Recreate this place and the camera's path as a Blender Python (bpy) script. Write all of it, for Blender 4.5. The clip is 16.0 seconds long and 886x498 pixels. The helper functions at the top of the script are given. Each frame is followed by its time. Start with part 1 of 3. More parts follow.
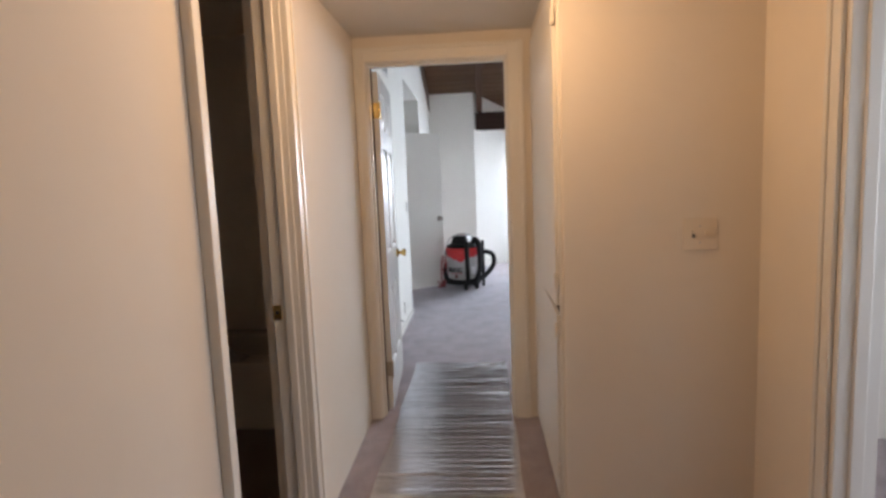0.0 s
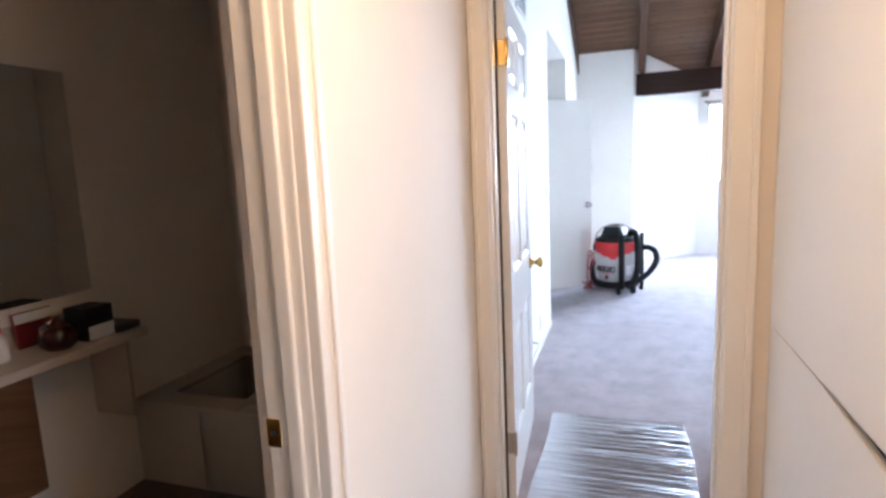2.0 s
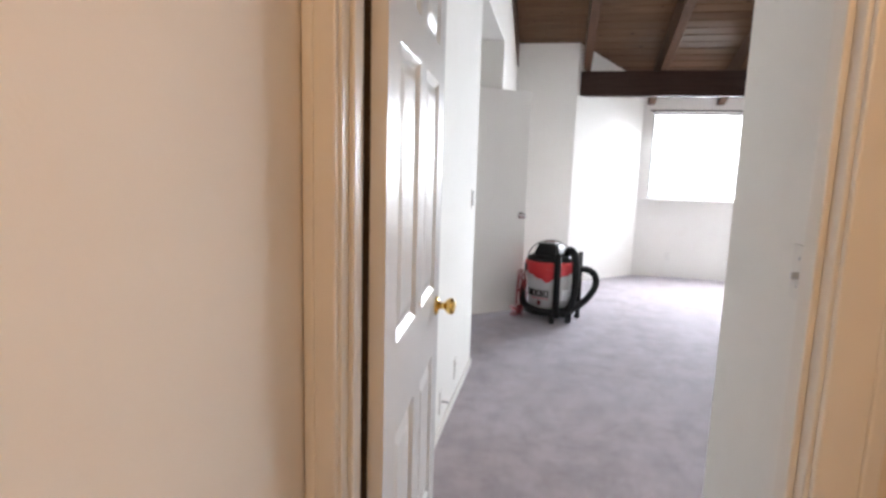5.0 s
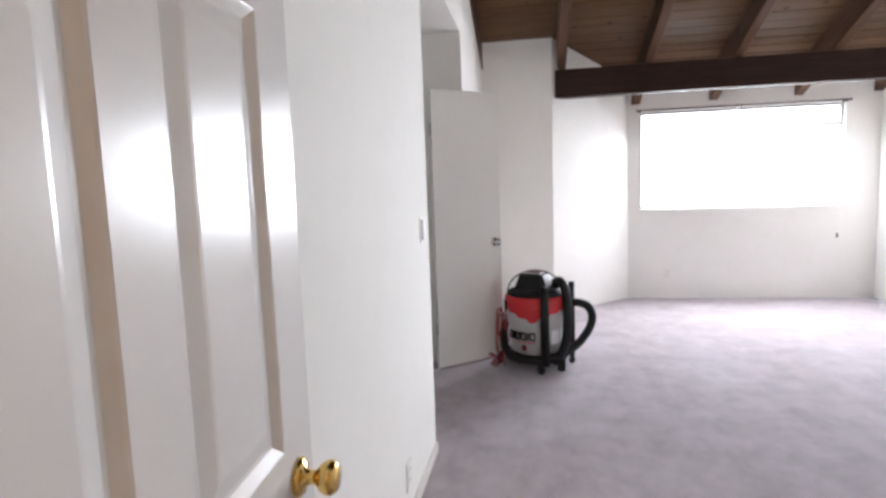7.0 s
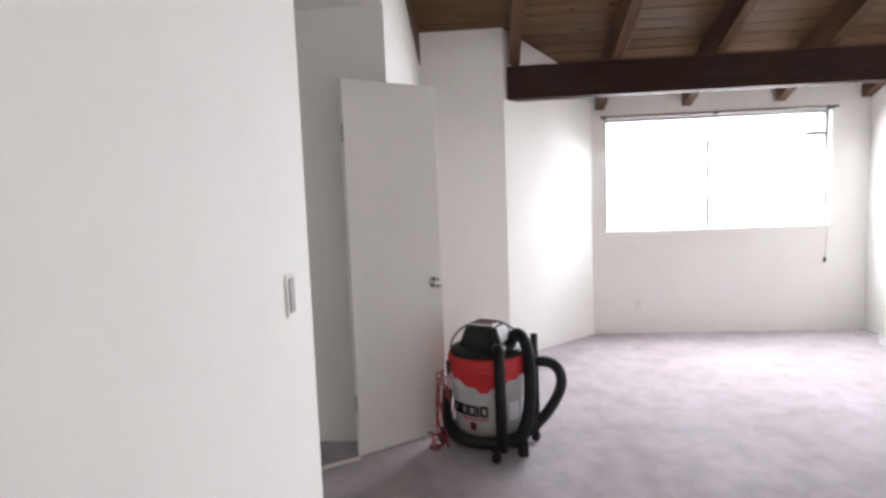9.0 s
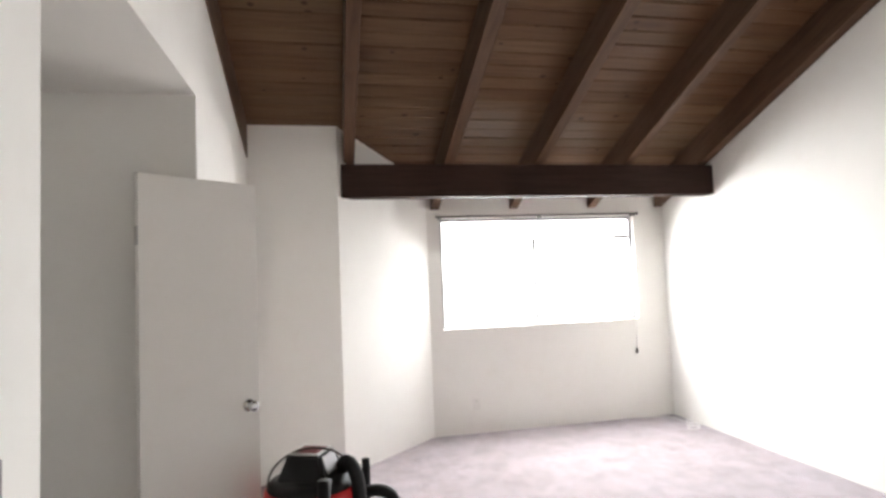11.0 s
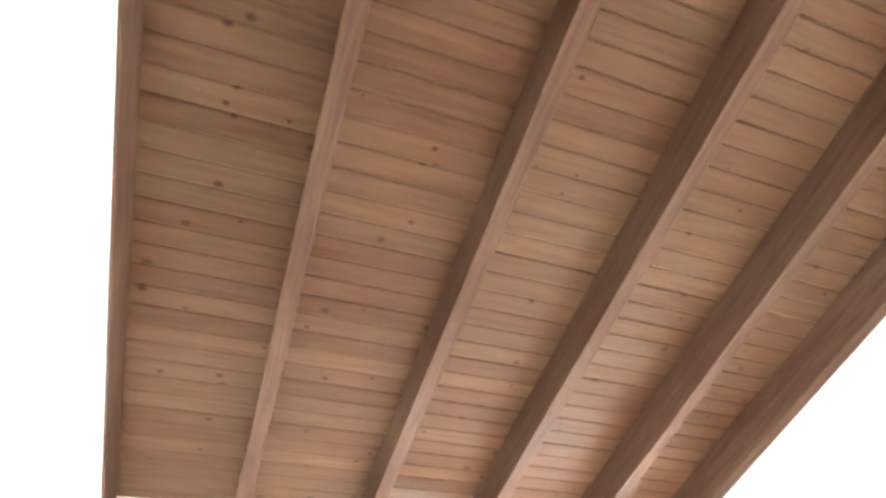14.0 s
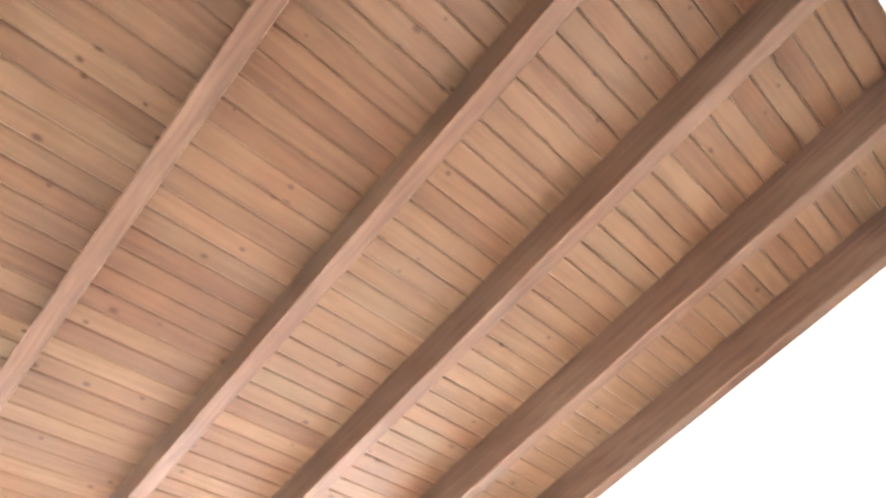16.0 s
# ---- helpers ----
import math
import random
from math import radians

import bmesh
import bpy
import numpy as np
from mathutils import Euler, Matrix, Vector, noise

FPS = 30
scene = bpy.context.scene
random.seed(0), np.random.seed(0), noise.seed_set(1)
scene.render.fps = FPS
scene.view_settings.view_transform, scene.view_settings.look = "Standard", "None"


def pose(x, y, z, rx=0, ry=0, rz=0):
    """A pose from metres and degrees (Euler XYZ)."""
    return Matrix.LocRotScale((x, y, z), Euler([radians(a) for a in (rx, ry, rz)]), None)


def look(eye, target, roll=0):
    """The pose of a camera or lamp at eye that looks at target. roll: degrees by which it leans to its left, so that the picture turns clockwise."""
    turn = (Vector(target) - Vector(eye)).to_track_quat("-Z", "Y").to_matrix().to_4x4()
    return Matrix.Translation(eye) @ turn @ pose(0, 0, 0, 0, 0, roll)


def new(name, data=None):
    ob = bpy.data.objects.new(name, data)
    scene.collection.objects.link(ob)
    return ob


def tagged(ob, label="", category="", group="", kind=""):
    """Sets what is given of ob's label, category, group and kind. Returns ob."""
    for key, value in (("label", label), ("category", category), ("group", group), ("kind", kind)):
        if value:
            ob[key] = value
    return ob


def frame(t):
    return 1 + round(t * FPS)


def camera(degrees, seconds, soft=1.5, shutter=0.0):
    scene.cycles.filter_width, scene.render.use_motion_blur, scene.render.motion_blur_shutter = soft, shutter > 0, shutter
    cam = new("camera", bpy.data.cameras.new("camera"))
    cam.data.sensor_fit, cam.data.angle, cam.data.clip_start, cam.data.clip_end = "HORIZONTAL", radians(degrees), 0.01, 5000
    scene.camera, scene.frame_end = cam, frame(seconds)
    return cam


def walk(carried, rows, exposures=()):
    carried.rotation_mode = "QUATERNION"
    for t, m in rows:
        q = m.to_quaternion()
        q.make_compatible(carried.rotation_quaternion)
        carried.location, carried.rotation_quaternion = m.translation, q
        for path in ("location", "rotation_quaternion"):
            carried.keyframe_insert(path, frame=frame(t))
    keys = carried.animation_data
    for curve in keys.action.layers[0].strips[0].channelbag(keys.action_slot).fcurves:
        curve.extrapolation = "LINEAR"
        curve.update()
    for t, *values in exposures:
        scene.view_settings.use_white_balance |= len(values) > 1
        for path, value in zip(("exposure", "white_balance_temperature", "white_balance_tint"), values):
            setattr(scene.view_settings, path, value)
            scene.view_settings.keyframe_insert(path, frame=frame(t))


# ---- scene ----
cam = camera(77.5, 16.0, soft=2.9)
PATH = [
    (0, (0.344, 0.924, 1.350), (0.208, 2.906, 1.121), -2.3),
    (0.5, (0.317, 1.282, 1.363), (0.153, 3.265, 1.159), -1.7),
    (1, (0.367, 1.529, 1.373), (-0.033, 3.480, 1.187), -2.5),
    (1.5, (0.274, 1.803, 1.370), (-0.349, 3.685, 1.103), -0.7),
    (2, (0.210, 2.050, 1.383), (-0.419, 3.926, 1.091), -2.5),
    (2.5, (0.258, 2.256, 1.375), (-0.462, 4.111, 1.167), -3.1),
    (3, (0.136, 2.482, 1.350), (-0.430, 4.375, 1.041), -0.1),
    (5.5, (0.083, 3.310, 1.332), (-0.240, 5.264, 1.053), 0.4),
    (6, (0.010, 3.559, 1.362), (-0.234, 5.527, 1.103), -1.3),
    (6.5, (0.074, 3.791, 1.344), (-0.238, 5.755, 1.132), -3.8),
    (7, (0.121, 4.061, 1.331), (-0.214, 6.021, 1.114), -2.0),
    (7.5, (0.061, 4.413, 1.372), (-0.192, 6.394, 1.260), -1.7),
    (8, (0.052, 4.696, 1.366), (-0.270, 6.667, 1.250), -3.2),
    (8.5, (0.121, 4.904, 1.363), (-0.252, 6.860, 1.176), -3.1),
    (9, (0.133, 5.110, 1.383), (-0.033, 7.095, 1.208), -2.2),
    (11.5, (0.279, 5.333, 1.534), (0.693, 7.268, 1.826), -3.0),
    (12, (0.316, 5.303, 1.581), (0.709, 7.196, 2.095), -2.3),
    (12.5, (0.297, 5.305, 1.645), (0.715, 7.132, 2.343), -0.4),
    (13, (0.294, 5.283, 1.682), (0.716, 7.042, 2.536), -0.5),
    (13.5, (0.291, 5.261, 1.717), (0.779, 6.930, 2.705), -0.3),
    (14, (0.344, 5.463, 1.827), (0.866, 6.949, 3.059), 0.2),
    (14.5, (0.397, 5.422, 1.834), (0.921, 6.773, 3.212), 1.9),
    (15, (0.428, 5.375, 1.851), (0.996, 6.654, 3.280), 3.1),
    (15.5, (0.434, 5.340, 1.838), (1.142, 6.536, 3.276), 4.2),
    (16, (0.448, 5.371, 1.847), (1.316, 6.488, 3.261), 6.5),
]
EXPOSE = [
    (0, -0.16, 6200, 11), (0.5, 0.4, 6250, 11), (1, 0.66, 5750, 11), (1.5, 0.78, 5500, 11), (2, 0.88, 5450, 11),
    (2.5, 0.78, 5700, 12), (3, 0.66, 5850, 12), (5.5, 0.1, 6600, 15), (6.5, 0, 6600, 17), (7.5, -0.12, 6700, 17),
    (8.5, -0.18, 6750, 18), (9, -0.16, 6800, 17), (11.5, -0.2, 7250, 15), (12.5, -0.12, 7250, 15), (13, 0.66, 7250, 15),
    (13.5, 1.53, 7150, 15), (14, 2.35, 7100, 13), (14.5, 2.95, 6850, 12), (15, 3.14, 6750, 12), (16, 3.22, 6700, 12),
]
walk(cam, [(t, look(eye, target, roll)) for t, eye, target, roll in PATH], EXPOSE)

# ---- world and lamps ----
world = bpy.data.worlds.new("sky")
world.use_nodes = True
scene.world = world
wn = world.node_tree.nodes
sky = wn.new("ShaderNodeTexSky")
sky.sky_type = "NISHITA"
sky.sun_disc = False
sky.sun_elevation, sky.sun_rotation = radians(48), radians(150)
world.node_tree.links.new(sky.outputs[0], wn["Background"].inputs[0])
wn["Background"].inputs[1].default_value = 0.15


def area_lamp(name, m, w, h, watts, colour):
    data = bpy.data.lights.new(name, "AREA")
    data.shape, data.size, data.size_y = "RECTANGLE", w, h
    data.energy, data.color = watts, colour
    ob = new(name, data)
    ob.matrix_world = m
    return ob


def point_lamp(name, place, watts, radius, colour):
    data = bpy.data.lights.new(name, "POINT")
    data.energy, data.shadow_soft_size, data.color = watts, radius, colour
    ob = new(name, data)
    ob.location = place
    return ob


# daylight standing in the bedroom window's opening
area_lamp("window_daylight", look((2.31, 10.80, 1.56), (2.31, 7.8, -0.6)), 2.06, 1.06, 120, (0.81, 0.915, 1.0))
area_lamp("sky_daylight", look((2.31, 11.7, 2.3), (2.31, 8.4, 0.0)), 4.6, 2.8, 1120, (0.81, 0.915, 1.0))
# the hall's ceiling lamp, over the bathroom doorway
point_lamp("hall_bulb", (0.30, 2.56, 1.99), 17.5, 0.16, (1.0, 0.60, 0.29))
# cool fill for the hall, from an unseen opening added in the side room
area_lamp("side_room_fill", look((3.06, 2.0, 1.45), (0.0, 2.0, 0.6)), 1.6, 1.1, 24, (0.93, 0.96, 1.0))


# ---- materials ----
def material(name, base, rough=0.5, metal=0.0, spec=0.5):
    m = bpy.data.materials.new(name)
    m.use_nodes = True
    b = m.node_tree.nodes["Principled BSDF"]
    b.inputs["Base Color"].default_value = (*base, 1)
    b.inputs["Roughness"].default_value = rough
    b.inputs["Metallic"].default_value = metal
    b.inputs["Specular IOR Level"].default_value = spec
    return m


def link(m, a, b):
    m.node_tree.links.new(a, b)


def noise_tex(m, scale, detail=3.0, stretch=None, rough=0.5):
    n = m.node_tree.nodes
    tc = n.new("ShaderNodeTexCoord")
    t = n.new("ShaderNodeTexNoise")
    t.inputs["Scale"].default_value = scale
    t.inputs["Detail"].default_value = detail
    t.inputs["Roughness"].default_value = rough
    if stretch:
        mp = n.new("ShaderNodeMapping")
        mp.inputs["Scale"].default_value = stretch
        link(m, tc.outputs["Object"], mp.inputs[0])
        link(m, mp.outputs[0], t.inputs[0])
    else:
        link(m, tc.outputs["Object"], t.inputs[0])
    return t


def ramp(m, fac, stops):
    r = m.node_tree.nodes.new("ShaderNodeValToRGB")
    els = r.color_ramp.elements
    while len(els) < len(stops):
        els.new(0.5)
    for e, (p, c) in zip(els, stops):
        e.position, e.color = p, (*c, 1)
    link(m, fac, r.inputs[0])
    return r


def mix(m, fac, a, b, mode="MIX"):
    x = m.node_tree.nodes.new("ShaderNodeMix")
    x.data_type, x.blend_type = "RGBA", mode
    if isinstance(fac, float):
        x.inputs[0].default_value = fac
    else:
        link(m, fac, x.inputs[0])
    for v, k in ((a, 6), (b, 7)):
        if isinstance(v, tuple):
            x.inputs[k].default_value = (*v, 1)
        else:
            link(m, v, x.inputs[k])
    return x.outputs[2]


def bump(m, height, strength, distance=0.01):
    b = m.node_tree.nodes.new("ShaderNodeBump")
    b.inputs["Strength"].default_value = strength
    b.inputs["Distance"].default_value = distance
    link(m, height, b.inputs["Height"])
    link(m, b.outputs[0], m.node_tree.nodes["Principled BSDF"].inputs["Normal"])
    return b


def colour_in(m, out):
    link(m, out, m.node_tree.nodes["Principled BSDF"].inputs["Base Color"])


def paint(name, base, rough=0.6, vary=0.05, relief=0.25, scale=160.0):
    """Painted plaster: soft blotches, faint scuffs and a fine roller texture."""
    m = material(name, base, rough)
    big = noise_tex(m, 1.3, 4.0)
    dark = tuple(c * (1 - vary) for c in base)
    r = ramp(m, big.outputs[0], [(0.3, dark), (0.65, base)])
    mid = noise_tex(m, 9.0, 5.0)
    r2 = ramp(m, mid.outputs[0], [(0.25, (0.985, 0.98, 0.975)), (0.45, (1.0, 1.0, 1.0))])
    colour_in(m, mix(m, 1.0, r.outputs[0], r2.outputs[0], "MULTIPLY"))
    bump(m, noise_tex(m, scale, 2.0).outputs[0], relief, 0.002)
    return m


def wood(name, dark, mid, light, rough=0.55, along="x", island=False, knots=True):
    m = material(name, mid, rough, 0.0, 0.12)
    n = m.node_tree.nodes
    st = {"x": (1.0, 14.0, 14.0), "y": (14.0, 1.0, 14.0)}[along]
    tc = n.new("ShaderNodeTexCoord")
    mp = n.new("ShaderNodeMapping")
    mp.inputs["Scale"].default_value = st
    lay = n.new("ShaderNodeMapping")
    lay.inputs["Rotation"].default_value = (math.atan(0.388) if along == "y" else 0.0, 0, 0)
    link(m, tc.outputs["Object"], lay.inputs[0])
    link(m, lay.outputs[0], mp.inputs[0])
    geo = n.new("ShaderNodeNewGeometry")
    off = n.new("ShaderNodeVectorMath")
    off.operation = "MULTIPLY_ADD"
    comb = n.new("ShaderNodeCombineXYZ")
    for k in range(3):
        link(m, geo.outputs["Random Per Island"], comb.inputs[k])
    link(m, comb.outputs[0], off.inputs[0])
    off.inputs[1].default_value = (37.0, 91.0, 53.0)
    link(m, mp.outputs[0], off.inputs[2])
    g = n.new("ShaderNodeTexNoise")
    g.inputs["Scale"].default_value, g.inputs["Detail"].default_value = 2.2, 6.0
    g.inputs["Distortion"].default_value = 0.6
    link(m, off.outputs[0], g.inputs[0])
    r = ramp(m, g.outputs[0], [(0.25, dark), (0.5, mid), (0.78, light)])
    out = r.outputs[0]
    if island:
        ri = ramp(m, geo.outputs["Random Per Island"], [(0.0, (0.82, 0.74, 0.70)), (0.3, (1.0, 0.93, 0.88)), (0.6, (0.97, 0.99, 0.97)), (1.0, (1.18, 1.14, 1.10))])
        out = mix(m, 1.0, out, ri.outputs[0], "MULTIPLY")
        patch = noise_tex(m, 0.9, 2.0)
        rp = ramp(m, patch.outputs[0], [(0.35, (0.86, 0.72, 0.66)), (0.6, (1.0, 1.0, 1.0))])
        out = mix(m, 0.7, out, rp.outputs[0], "MULTIPLY")
    if knots:
        v = n.new("ShaderNodeTexVoronoi")
        v.voronoi_dimensions = "2D"
        v.inputs["Scale"].default_value = 1.0
        mk = n.new("ShaderNodeMapping")
        mk.inputs["Scale"].default_value = {"x": (3.2, 4.6, 5.0), "y": (5.0, 2.6, 5.0)}[along]
        ob = n.new("ShaderNodeVectorMath")
        ob.operation = "MULTIPLY_ADD"
        link(m, comb.outputs[0], ob.inputs[0])
        ob.inputs[1].default_value = (11.0, 0.0, 0.0)
        link(m, tc.outputs["Object"], mk.inputs[0])
        link(m, mk.outputs[0], ob.inputs[2])
        link(m, ob.outputs[0], v.inputs[0])
        sep = n.new("ShaderNodeSeparateColor")
        link(m, v.outputs["Color"], sep.inputs[0])
        size = n.new("ShaderNodeMath")
        size.operation = "MULTIPLY_ADD"
        link(m, sep.outputs[0], size.inputs[0])
        size.inputs[1].default_value, size.inputs[2].default_value = 1.9, -0.55
        far = n.new("ShaderNodeMath")
        far.operation = "MAXIMUM"
        link(m, size.outputs[0], far.inputs[0])
        far.inputs[1].default_value = 0.05
        rel = n.new("ShaderNodeMath")
        rel.operation = "DIVIDE"
        link(m, v.outputs["Distance"], rel.inputs[0])
        link(m, far.outputs[0], rel.inputs[1])
        kr = ramp(m, rel.outputs[0], [(0.03, (0.95, 0.95, 0.95)), (0.085, (0.0, 0.0, 0.0))])
        out = mix(m, kr.outputs[0], out, (dark[0] * 0.5, dark[1] * 0.36, dark[2] * 0.3))
    colour_in(m, out)
    bump(m, g.outputs[0], 0.12, 0.004)
    return m


WALL = paint("wall_paint", (0.865, 0.845, 0.805), 0.82, 0.04, 0.08)
HALL = paint("hall_paint", (0.82, 0.755, 0.67), 0.8, 0.05, 0.12)
HALLCEIL = paint("hall_ceiling_paint", (0.74, 0.69, 0.62), 0.7, 0.06, 0.5, 90)
TRIM = paint("trim_enamel", (0.82, 0.79, 0.735), 0.36, 0.03, 0.06, 60)
DOOR = paint("door_enamel", (0.82, 0.81, 0.79), 0.25, 0.02, 0.05, 45)
SLAB = paint("closet_door_paint", (0.86, 0.84, 0.80), 0.42, 0.04, 0.08, 60)
BATHWALL = paint("bath_paint", (0.84, 0.76, 0.66), 0.5)
PLANK = wood("ceiling_plank_wood", (0.096, 0.0535, 0.0305), (0.122, 0.0715, 0.0415), (0.148, 0.090, 0.054), 0.32, "x", True)
RAFTER = wood("rafter_wood", (0.068, 0.036, 0.024), (0.095, 0.054, 0.036), (0.125, 0.076, 0.051), 0.45, "y", True, False)
BEAM = wood("header_beam_wood", (0.028, 0.0155, 0.012), (0.038, 0.021, 0.017), (0.050, 0.029, 0.023), 0.75, "x", True, False)
BRASS = material("polished_brass", (0.83, 0.58, 0.20), 0.16, 1.0)
DULL = material("dull_hinge_metal", (0.48, 0.43, 0.36), 0.42, 0.7)
CHROME = material("satin_chrome", (0.62, 0.62, 0.62), 0.22, 1.0)
PLATE = material("white_plastic_plate", (0.80, 0.78, 0.74), 0.35)
IVORY = material("ivory_plastic_plate", (0.76, 0.68, 0.57), 0.35)
SLOT = material("dark_slot", (0.02, 0.02, 0.02), 0.6)
BLACK = material("black_plastic", (0.010, 0.010, 0.011), 0.5)
BLACK.node_tree.nodes["Principled BSDF"].inputs["Specular IOR Level"].default_value = 0.28
RUBBER = material("black_rubber", (0.010, 0.010, 0.011), 0.6)
RUBBER.node_tree.nodes["Principled BSDF"].inputs["Specular IOR Level"].default_value = 0.28
RED = material("red_plastic", (0.58, 0.022, 0.026), 0.35)
DARKRED = material("dark_red_badge", (0.16, 0.012, 0.02), 0.4)
DIM = material("grey_rocker_plastic", (0.24, 0.23, 0.22), 0.45)
GREY = paint("grey_drum_plastic", (0.50, 0.50, 0.50), 0.38, 0.06, 0.1, 60)
SILVER = material("silver_label", (0.80, 0.81, 0.83), 0.3)
STEEL = material("steel_wire", (0.55, 0.55, 0.56), 0.3, 1.0)
CORD = material("red_cord_jacket", (0.30, 0.035, 0.04), 0.5)
WHITECORD = material("white_cable_jacket", (0.78, 0.77, 0.75), 0.4)
ALU = material("window_aluminium", (0.30, 0.30, 0.31), 0.4, 0.5)
RODM = material("dark_curtain_rod", (0.10, 0.085, 0.075), 0.4, 0.4)
LAMINATE = paint("counter_laminate", (0.55, 0.47, 0.38), 0.3, 0.06, 0.05, 60)
TILE = paint("tub_tile", (0.62, 0.56, 0.48), 0.22, 0.05, 0.05, 30)
CLOTH = paint("grey_cloth", (0.42, 0.40, 0.37), 0.9, 0.2, 0.6, 80)
VANITY = wood("vanity_wood", (0.10, 0.050, 0.026), (0.14, 0.075, 0.040), (0.18, 0.10, 0.055), 0.4, "y", False, False)
MIRROR = material("mirror_silver", (0.85, 0.86, 0.85), 0.02, 1.0)
CAVITY = material("cabinet_inside", (0.10, 0.07, 0.05), 0.8)
VENT = paint("vent_enamel", (0.66, 0.66, 0.64), 0.4, 0.03, 0.05, 60)
# near-black brown that paints the shade inside the door's hinge gap
GAPSHADE = wood("gap_shade_brown", (0.030, 0.020, 0.013), (0.045, 0.030, 0.019), (0.06, 0.042, 0.027), 0.7, "y", False, False)
BATHFLOOR = paint("bath_floor_vinyl", (0.16, 0.12, 0.10), 0.5, 0.1, 0.1, 40)
GROUND = paint("outdoor_ground", (0.25, 0.24, 0.22), 0.9)
BACKDROP = bpy.data.materials.new("bright_haze")
BACKDROP.use_nodes = True
bn = BACKDROP.node_tree.nodes
glow = bn.new("ShaderNodeEmission")
glow.inputs[0].default_value, glow.inputs[1].default_value = (0.95, 0.98, 1.0, 1), 6.0
bn.remove(bn["Principled BSDF"])
BACKDROP.node_tree.links.new(glow.outputs[0], bn["Material Output"].inputs[0])


def carpet(name, base, dark):
    m = material(name, base, 0.95, 0.0, 0.1)
    big = noise_tex(m, 1.8, 4.0, None, 0.6)
    pile = noise_tex(m, 6.0, 5.0, (1.0, 0.75, 1.0), 0.7)
    fine = noise_tex(m, 260.0, 2.0)
    a = ramp(m, big.outputs[0], [(0.3, dark), (0.68, base)])
    b = ramp(m, pile.outputs[0], [(0.36, (0.80, 0.785, 0.775)), (0.60, (1.06, 1.06, 1.075))])
    c = ramp(m, fine.outputs[0], [(0.3, (0.72, 0.71, 0.71)), (0.7, (1.16, 1.16, 1.16))])
    colour_in(m, mix(m, 1.0, mix(m, 1.0, a.outputs[0], b.outputs[0], "MULTIPLY"), c.outputs[0], "MULTIPLY"))
    bs = m.node_tree.nodes["Principled BSDF"]
    # blue-tinted sheen stands in for skylight glancing off the pile
    bs.inputs["Sheen Weight"].default_value = 0.5
    bs.inputs["Sheen Tint"].default_value = (0.72, 0.82, 1.0, 1)
    bs.inputs["Sheen Roughness"].default_value = 0.5
    bump(m, fine.outputs[0], 0.7, 0.006)
    return m


CARPET = carpet("mauve_carpet", (0.49, 0.412, 0.412), (0.405, 0.322, 0.305))


def film_sheet():
    """Clear crinkled plastic film: mostly see-through, with a sharp gloss."""
    m = material("clear_plastic_film", (0.84, 0.87, 0.95), 0.21, 0.85, 0.9)
    n = m.node_tree.nodes
    tr = n.new("ShaderNodeBsdfTransparent")
    mx = n.new("ShaderNodeMixShader")
    mx.inputs[0].default_value = 0.74
    link(m, tr.outputs[0], mx.inputs[1])
    link(m, n["Principled BSDF"].outputs[0], mx.inputs[2])
    link(m, mx.outputs[0], n["Material Output"].inputs[0])
    bump(m, noise_tex(m, 60.0, 3.0, (0.35, 1.0, 1.0)).outputs[0], 0.25, 0.004)
    return m


FILM = film_sheet()


def glass_pane():
    m = bpy.data.materials.new("window_glass")
    m.use_nodes = True
    n = m.node_tree.nodes
    n.remove(n["Principled BSDF"])
    tr, gl, mx = n.new("ShaderNodeBsdfTransparent"), n.new("ShaderNodeBsdfGlossy"), n.new("ShaderNodeMixShader")
    gl.inputs["Roughness"].default_value = 0.02
    mx.inputs[0].default_value = 0.06
    link(m, tr.outputs[0], mx.inputs[1])
    link(m, gl.outputs[0], mx.inputs[2])
    link(m, mx.outputs[0], n["Material Output"].inputs[0])
    return m


GLASS = glass_pane()


# ---- mesh helpers ----
def add_box(bm, x0, x1, y0, y1, z0, z1):
    v = [bm.verts.new(p) for p in ((x0, y0, z0), (x1, y0, z0), (x1, y1, z0), (x0, y1, z0), (x0, y0, z1), (x1, y0, z1), (x1, y1, z1), (x0, y1, z1))]
    for f in ((3, 2, 1, 0), (4, 5, 6, 7), (0, 1, 5, 4), (1, 2, 6, 5), (2, 3, 7, 6), (3, 0, 4, 7)):
        bm.faces.new([v[k] for k in f])


def boxes(*bs, bevel=0.0):
    bm = bmesh.new()
    for b in bs:
        add_box(bm, *b)
    if bevel:
        bmesh.ops.bevel(bm, geom=bm.edges[:], offset=bevel, segments=2, affect="EDGES", profile=0.6)
    return bm


def prism(points, lo, hi, axis="z"):
    """A polygon carried from lo to hi along an axis; for x the points are (y, z), for y (x, z)."""
    bm = bmesh.new()
    put = {"z": lambda a, b, c: (a, b, c), "x": lambda a, b, c: (c, a, b), "y": lambda a, b, c: (a, c, b)}[axis]
    rings = [[bm.verts.new(put(a, b, c)) for a, b in points] for c in (lo, hi)]
    bm.faces.new(rings[0])
    bm.faces.new(rings[1])
    for k in range(len(points)):
        bm.faces.new((rings[0][k - 1], rings[0][k], rings[1][k], rings[1][k - 1]))
    bmesh.ops.recalc_face_normals(bm, faces=bm.faces[:])
    return bm


